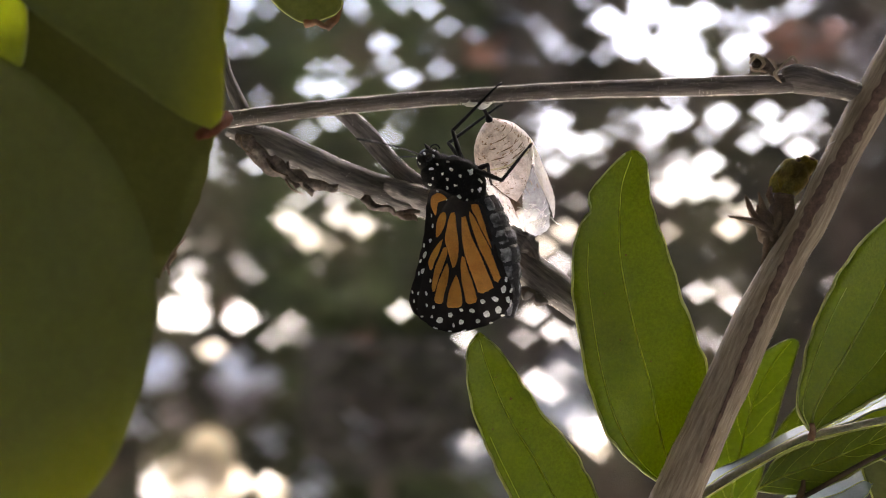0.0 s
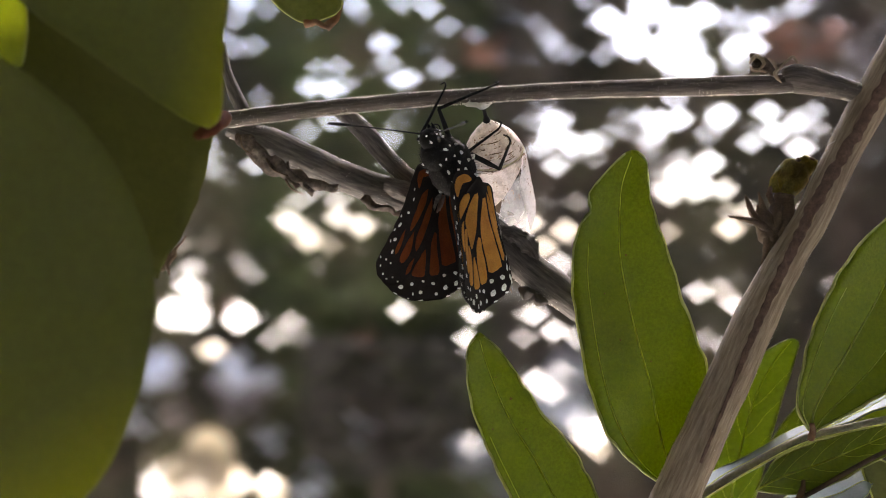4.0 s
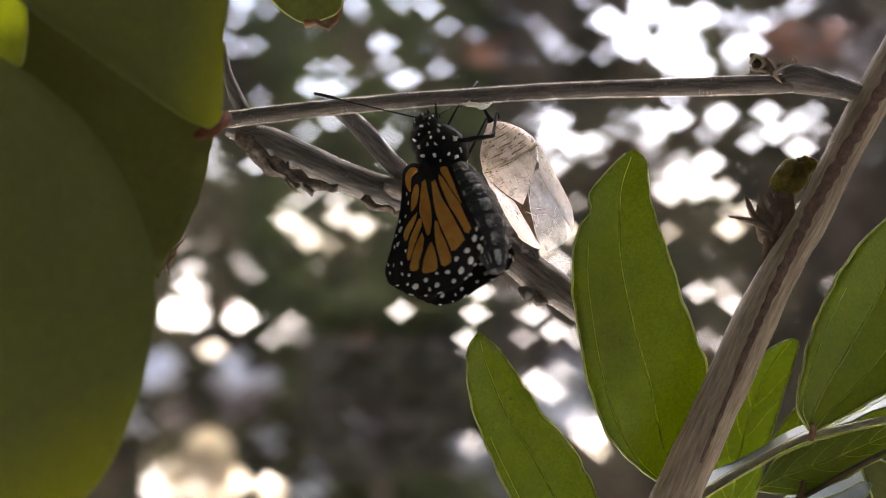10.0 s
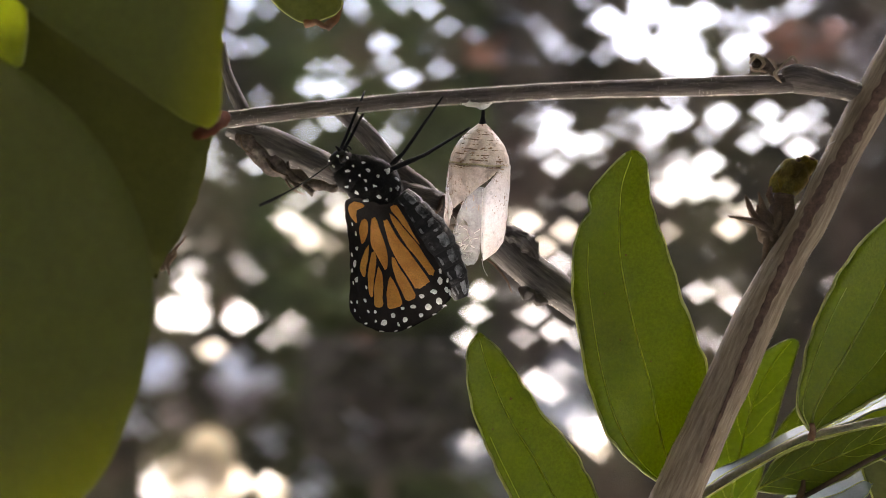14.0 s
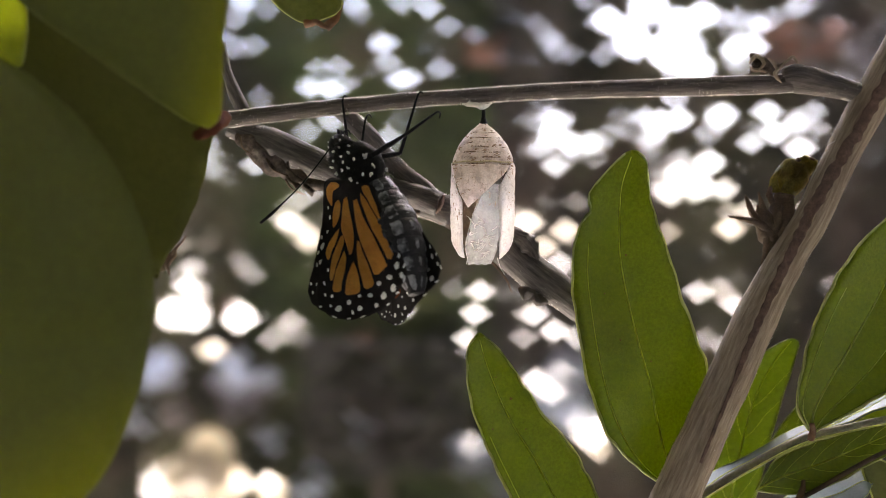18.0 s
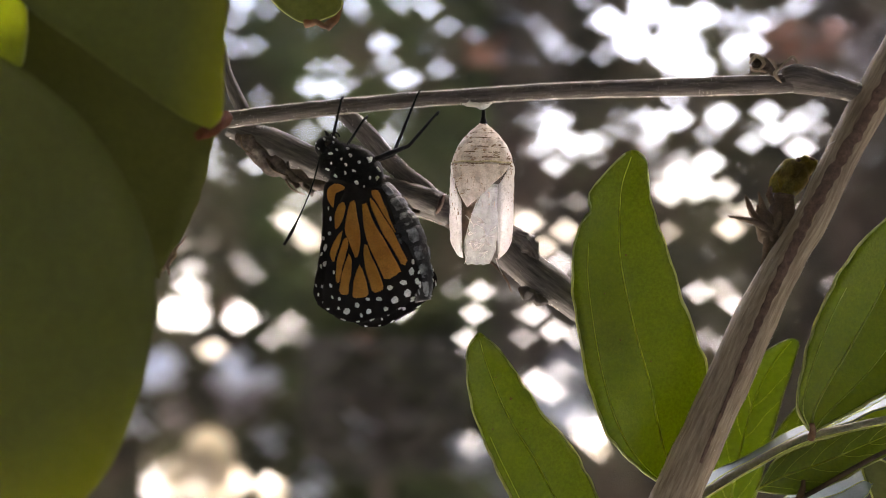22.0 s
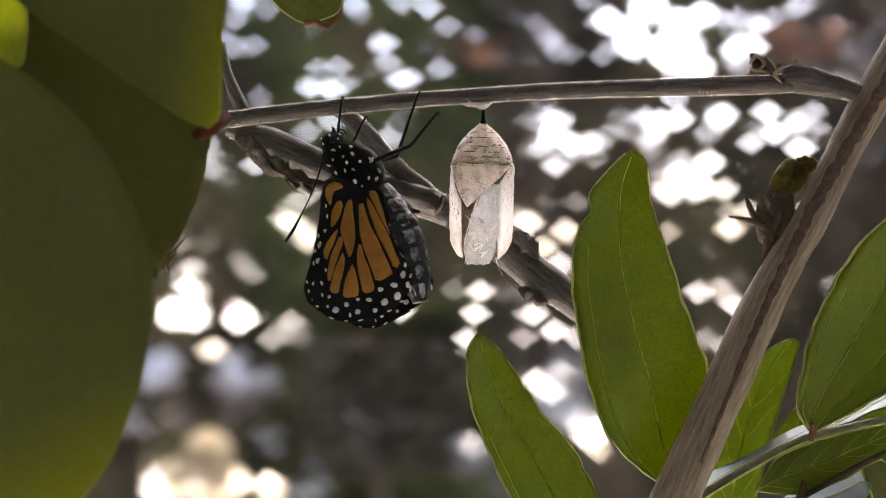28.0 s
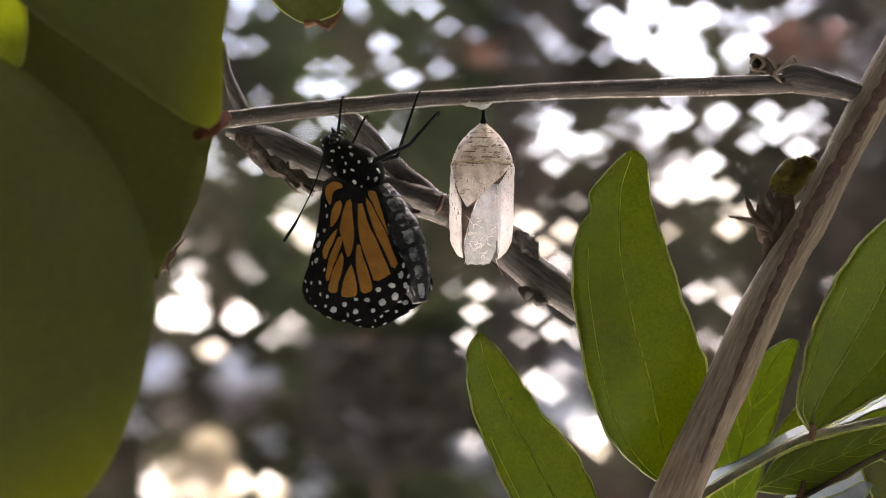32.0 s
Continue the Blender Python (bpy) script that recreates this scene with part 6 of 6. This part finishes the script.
# ---- what moves ----
# seconds; thorax place; turn about the upright, lean, tip; wing opening; abdomen bend; wing swing
BODY = [
    (0, 0.00128, 0.23300, 1.21239, -10.1, -7.2, -0.8, 1.0, 12.0, 10.6),
    (1, 0.00193, 0.23300, 1.21606, -8.4, -4.9, 0.9, -1.0, 12.0, 8.7),
    (2, 0.00017, 0.23300, 1.21759, 15.2, -11.6, 9.3, 21.9, 8.0, 8.2),
    (3, 0.00342, 0.23300, 1.21608, 46.0, 3.1, 8.2, 23.6, 6.0, 0.9),
    (3.5, 0.00200, 0.23300, 1.21600, 45.0, 1.0, 7.0, 25.0, 6.0, 4.0),
    (5.5, -0.00433, 0.23300, 1.21523, 29.9, -10.3, 2.4, 26.0, 4.0, 13.9),
    (6, -0.00607, 0.23300, 1.21247, 8.5, -11.9, 4.1, 22.4, 4.0, 9.9),
    (7, -0.00580, 0.23300, 1.21358, 18.5, -6.8, 13.7, 28.7, 4.0, 8.5),
    (8, -0.00581, 0.23300, 1.21399, -12.3, -24.6, -2.6, 4.6, 11.6, 9.5),
    (9, -0.00163, 0.23300, 1.21762, -26.3, 20.5, -21.4, -11.0, -18.7, -16.0),
    (10, -0.00173, 0.23300, 1.21898, -23.0, 17.6, -19.6, -4.5, -19.7, -15.6),
    (11, -0.00430, 0.23300, 1.22055, -50.0, 20.0, -12.0, 0.0, -12.0, -7.0),
    (12, -0.00888, 0.23300, 1.21674, -30.1, 16.6, -14.8, -5.2, -19.3, -12.0),
    (13, -0.01151, 0.23300, 1.21217, -25.0, -12.7, -8.0, 10.7, -5.8, -0.9),
    (14, -0.01507, 0.23300, 1.21234, 4.8, -12.1, 4.3, -8.0, -3.8, 2.7),
    (16.5, -0.01690, 0.23300, 1.21354, -18.0, -9.1, -8.7, 9.8, -2.9, 0.7),
    (17, -0.01727, 0.23300, 1.21408, -21.6, -4.7, -7.3, 14.3, -3.5, 0.1),
    (18, -0.01713, 0.23300, 1.21521, -33.2, 1.1, -8.4, 16.7, -7.8, -3.2),
    (19, -0.01780, 0.23300, 1.21470, 8.0, -5.5, 1.0, 9.2, -6.0, 2.5),
    (20, -0.01787, 0.23300, 1.21491, -21.1, 0.3, -6.7, 13.6, -8.1, 0.5),
    (21, -0.01773, 0.23300, 1.21538, -18.7, 3.4, -6.8, 11.0, -7.5, -0.1),
    (22, -0.01843, 0.23300, 1.21468, -1.0, -3.4, -8.0, 6.9, -2.4, 1.1),
    (23, -0.01819, 0.23300, 1.21502, -9.9, 2.0, -7.8, 11.0, -7.5, -1.2),
    (24, -0.01671, 0.23300, 1.21574, -33.5, 6.3, -4.1, 12.8, -8.4, 0.2),
    (25, -0.01824, 0.23300, 1.21495, -7.3, 1.3, -7.4, 12.9, -6.5, -1.0),
    (28, -0.01806, 0.23300, 1.21508, -7.1, 3.4, -7.8, 9.9, -8.2, -1.4),
    (32, -0.01803, 0.23300, 1.21495, -9.7, 2.7, -7.5, 10.5, -7.4, 0.1),
]
FEET = [
    [(0, 0.01102, 0.23500, 1.23207), (2, 0.01091, 0.23500, 1.23207), (2.7, 0.00196, 0.23500, 1.23207), (5.5, 0.00175, 0.23500, 1.23207), (7, 0.00207, 0.23500, 1.23207), (8, 0.00305, 0.23500, 1.23207), (9, 0.00707, 0.23800, 1.23182), (10, -0.00153, 0.23600, 1.22827), (11, -0.00866, 0.23600, 1.22805), (12, -0.00997, 0.23600, 1.23046), (13, -0.01380, 0.23600, 1.22586), (13.6, -0.01523, 0.23600, 1.23024), (14, -0.01523, 0.23600, 1.23046), (16.5, -0.01953, 0.23500, 1.22935), (32, -0.01953, 0.23500, 1.22935)],
    [(0, 0.01149, 0.23800, 1.22840), (2, 0.01091, 0.23500, 1.23207), (4, 0.01091, 0.23500, 1.23207), (5.5, 0.00447, 0.23500, 1.23197), (7, 0.00305, 0.23500, 1.23197), (9, 0.00309, 0.23800, 1.22829), (10, 0.00309, 0.23800, 1.22829), (11, -0.00177, 0.23800, 1.22829), (12, -0.00541, 0.23800, 1.22773), (13, -0.01005, 0.23800, 1.23072), (14, -0.01370, 0.23800, 1.23016), (16.5, -0.01496, 0.23700, 1.22652), (32, -0.01496, 0.23700, 1.22619)],
    [(0, 0.01687, 0.23000, 1.22018), (1, 0.02178, 0.23000, 1.22338), (2, 0.01292, 0.23000, 1.22541), (3, 0.01292, 0.23000, 1.22071), (4, 0.01292, 0.23000, 1.22071), (5.5, 0.01078, 0.23000, 1.22274), (7, 0.01591, 0.23000, 1.21965), (8, 0.00913, 0.23400, 1.22542), (9, 0.00895, 0.23500, 1.22553), (11, 0.01189, 0.23500, 1.22771), (12, 0.00829, 0.23500, 1.22575), (13, 0.00851, 0.23500, 1.22520), (14, 0.00786, 0.23500, 1.22487), (16.5, -0.00066, 0.23600, 1.22695), (32, -0.00066, 0.23600, 1.22695)],
    [(0, 0.00970, 0.24300, 1.21252), (2, 0.00940, 0.24100, 1.21578), (3, 0.01142, 0.23200, 1.22111), (5.5, 0.00566, 0.23900, 1.22319), (7, 0.00814, 0.23700, 1.22564), (8, 0.00928, 0.23800, 1.22585), (11, 0.00818, 0.23800, 1.22574), (12, 0.00818, 0.23800, 1.22597), (12.5, 0.00120, 0.23500, 1.23098), (14, 0.00120, 0.23500, 1.23098), (16.5, -0.00458, 0.23500, 1.23066), (32, -0.00458, 0.23500, 1.23066)],
]
TIPS = [
    [(0, -0.01520, 1.21945, -1), (1, -0.01380, 1.22071, -1), (2, -0.01906, 1.22281, -1), (3, -0.01976, 1.22421, -1), (3.5, -0.01976, 1.22421, -1), (5.5, -0.02515, 1.20845, -1), (6, -0.01787, 1.20362, -1), (6.5, -0.01836, 1.20390, -1), (7, -0.02186, 1.21160, -1), (8, -0.02081, 1.21511, -1), (9, -0.02466, 1.22211, -1), (10, -0.02466, 1.22982, -1), (11, -0.02431, 1.23472, 1), (12, -0.03097, 1.22141, -1), (13, -0.03202, 1.20670, -1), (14, -0.03272, 1.20775, -1), (17, -0.03622, 1.20425, -1), (18, -0.03503, 1.20495, -1), (19, -0.02858, 1.20011, -1), (20, -0.03062, 1.20144, -1), (22, -0.02978, 1.20074, -1), (24, -0.02908, 1.20355, -1), (25, -0.02992, 1.20109, -1), (32, -0.03013, 1.20144, -1)],
    [(0, -0.01415, 1.21896, 1), (1, -0.00925, 1.22421, 1), (2, 0.00406, 1.23332, 1), (3, 0.01247, 1.21931, -1), (3.5, 0.01177, 1.21756, -1), (4.5, -0.00434, 1.22632, -1), (5.5, -0.01555, 1.21721, 1), (6, -0.01948, 1.21903, -1), (7, -0.02011, 1.22106, -1), (8, -0.01836, 1.21581, 1), (9, 0.00581, 1.23192, 1), (10, 0.00721, 1.23472, 1), (11, 0.00196, 1.23472, 1), (12, -0.00364, 1.23507, 1), (13, -0.01836, 1.20810, 1), (14, -0.01836, 1.20670, 1), (17, -0.02256, 1.20530, 1), (18, -0.02256, 1.20530, 1), (19, -0.02536, 1.20824, 1), (20, -0.02186, 1.20530, 1), (32, -0.02256, 1.20460, 1)],
]
PUPA = [
    (0, 27, 35, 10), (0.5, 40, 32, 10), (1, 48, 31, 10), (1.5, 45, 34, 6), (2, 35, 32, 8), (2.5, 34, 43, 12), (3, 40, 60, 12), (3.5, 20, 42, 5), (5.5, 10, 26, 6), (6, 15, 31, 14), (7, 11, 37, 22),
    (7.5, 14, 33, 20), (8, 19, 25, 18), (9, 25, 18, 6), (10, 29, 9, 4), (10.5, 13, 12, 2), (11, 6, 4, -2), (12, 5, 2, 0), (13, 5, 4, -6), (14, -4, 8, -20), (16.5, 0, 0, 0), (19, -1, 0, 0), (32, -1.2, 0, 0)]
# seconds; how far the far wings fan out past the near ones; how far forward they are drawn, in millimetres
FAN = [(0, 3, 0), (1, 3, 0), (2, 3.8, -0.5), (3, 6, -0.3), (5.5, 8.2, -0.8), (6, 12, -1.1), (7, 2, -2), (8, 2, 0), (9, -16, 0), (10, -9, 0), (11, -14, 0), (12, -13, 0), (13, -3, 0), (14, -3, 0), (17, -12, 0), (18, -15, 0), (19, -5, 0), (20, -14, 0), (21, -12, 0), (22, -8, 0), (23, -10, 0), (24, -13, 0), (25, -9, 0), (32, -9, 0)]
# how much further the far wings open than the near ones
FAR = [(0, 3), (1, 3), (2, 1.7), (3, 8), (5.5, 2), (6, 1), (7, -12), (8, 0), (16.5, 0), (17, 4), (18, 6), (19, 0), (20, 9), (21, 5), (22, 2), (24, 5), (25, 2), (32, 2)]
LEAVES = [(0, 0), (2, 0), (3.5, -2), (6, -6), (9, -5), (10, -2), (13, -6), (17, -3), (19, -5), (23, 0), (25, -4), (28, -6), (30, -4), (32, -4)]


def blend(rows, t):
    """Values at t from rows of (t, values...), smooth through all of them."""
    if t <= rows[0][0]:
        return list(rows[0][1:])
    for i in range(len(rows) - 1):
        if t <= rows[i + 1][0]:
            a, b = rows[i], rows[i + 1]
            p, q = rows[max(i - 1, 0)], rows[min(i + 2, len(rows) - 1)]
            h = b[0] - a[0]
            s = (t - a[0]) / h
            out = []
            for k in range(1, len(a)):
                da = (b[k] - p[k]) / max(b[0] - p[0], 1e-6) if p is not a else 0
                db = (q[k] - a[k]) / max(q[0] - a[0], 1e-6) if q is not b else 0
                if (b[k] - a[k]) * (a[k] - p[k]) <= 0:
                    da = 0
                if (q[k] - b[k]) * (b[k] - a[k]) <= 0:
                    db = 0
                out.append((2 * s ** 3 - 3 * s * s + 1) * a[k] + (s ** 3 - 2 * s * s + s) * h * da + (3 * s * s - 2 * s ** 3) * b[k] + (s ** 3 - s * s) * h * db)
            return out
    return list(rows[-1][1:])


def aim(at, to, bend=None):
    """A pose at a point whose z axis runs to another."""
    d = (to - at).normalized()
    x = (bend - d * bend.dot(d)).normalized() if bend is not None and (bend - d * bend.dot(d)).length > 1e-6 else d.orthogonal().normalized()
    return Matrix.Translation(at) @ Matrix((x, d.cross(x), d)).transposed().to_4x4()


def motions():
    times = [0.25 * k for k in range(81)] + [20.5 + 0.5 * k for k in range(24)]
    body, wings, legs, feelers, tail = [], [[] for _ in WINGS], [[[], []] for _ in LEGS], [[], []], []
    for t in times:
        x, y, z, turn, lean, tip, spread, curl, swing = blend(BODY, t)
        m = Matrix.Translation((x, y, z)) @ Matrix.Rotation(radians(lean), 4, "Y") @ Matrix.Rotation(radians(tip), 4, "X") @ Matrix.Rotation(radians(turn), 4, "Z")
        inv = m.inverted()
        fan, drawn = blend(FAN, t)
        body.append((t, m))
        tail.append((t, Matrix.Translation(ABD_AT) @ Matrix.Rotation(radians(curl), 4, "Y")))
        for rows, (w, side) in zip(wings, WINGS):
            rows.append((t, Matrix.Translation(ROOT + Vector((drawn * MM if side > 0 else 0, 0, 0))) @ Matrix.Rotation(radians(spread if side < 0 else max(spread, 6 - spread) + blend(FAR, t)[0]) * side, 4, ALONG) @ Matrix.Rotation(radians(swing + fan if side > 0 else swing), 4, "Y") @ Matrix.Translation(HINGE - ROOT)))
        for k, (up, low, hip, UP, LOW) in enumerate(LEGS):
            foot = inv @ Vector(blend(FEET[k], t))
            d = foot - hip
            reach = min(d.length, (UP + LOW) * 0.995)
            reach = max(reach, LOW - UP + 0.0004)
            dn = d.normalized()
            c = (UP * UP + reach * reach - LOW * LOW) / (2 * UP * reach)
            out = Vector((1.0, -0.5 if k % 2 == 0 else 0.5, -0.3)) if k >= 2 else Vector((-1.0, 0.5, 0.15))
            out = (out - dn * out.dot(dn)).normalized()
            knee = hip + dn * UP * c + out * UP * math.sqrt(max(0, 1 - c * c))
            a = aim(hip, knee, Vector((0, 1, 0)))
            legs[k][0].append((t, a))
            legs[k][1].append((t, a.inverted() @ aim(knee, hip + dn * reach, Vector((0, 1, 0)))))
        for k, f in enumerate(FEELERS):
            at = head_at + Vector((-0.0006, (k * 2 - 1) * 0.0007, 0.0008))
            wat = m @ at
            px, pz, sgn = blend(TIPS[k], t)
            flat_d = Vector((px - wat.x, 0, pz - wat.z))
            ln = min(flat_d.length, ANT * 0.999)
            flat_d = flat_d.normalized() * ln
            flat_d.y = sgn * math.sqrt(max(0, ANT * ANT - ln * ln))
            feelers[k].append((t, aim(at, inv @ (wat + flat_d), Vector((1, 0.3, 0)))))
    walk(fly, body)
    walk(abdomen, tail)
    for rows, (w, side) in zip(wings, WINGS):
        walk(w, rows)
    for rows, (up, low, hip, _, _) in zip(legs, LEGS):
        walk(up, rows[0])
        walk(low, rows[1])
    for rows, f in zip(feelers, FEELERS):
        walk(f, rows)
    hung = []
    for t in times:
        lean, tip, turn = blend(PUPA, t)
        hung.append((t, Matrix.Translation(PIVOT) @ Matrix.Rotation(radians(-lean), 4, "Y") @ Matrix.Rotation(radians(tip), 4, "X") @ Matrix.Rotation(radians(turn), 4, "Z")))
    walk(pupa, hung)
    for lf, k in ((leaf_low, 1.0), (leaf_top, 0.8), (leaf_back, 1.0), (pet, 0.8)):
        o = lf.location.copy()
        walk(lf, [(t, Matrix.Translation(o + Vector((dx * k * 0.00009, 0, 0)))) for t, dx in LEAVES])


motions()
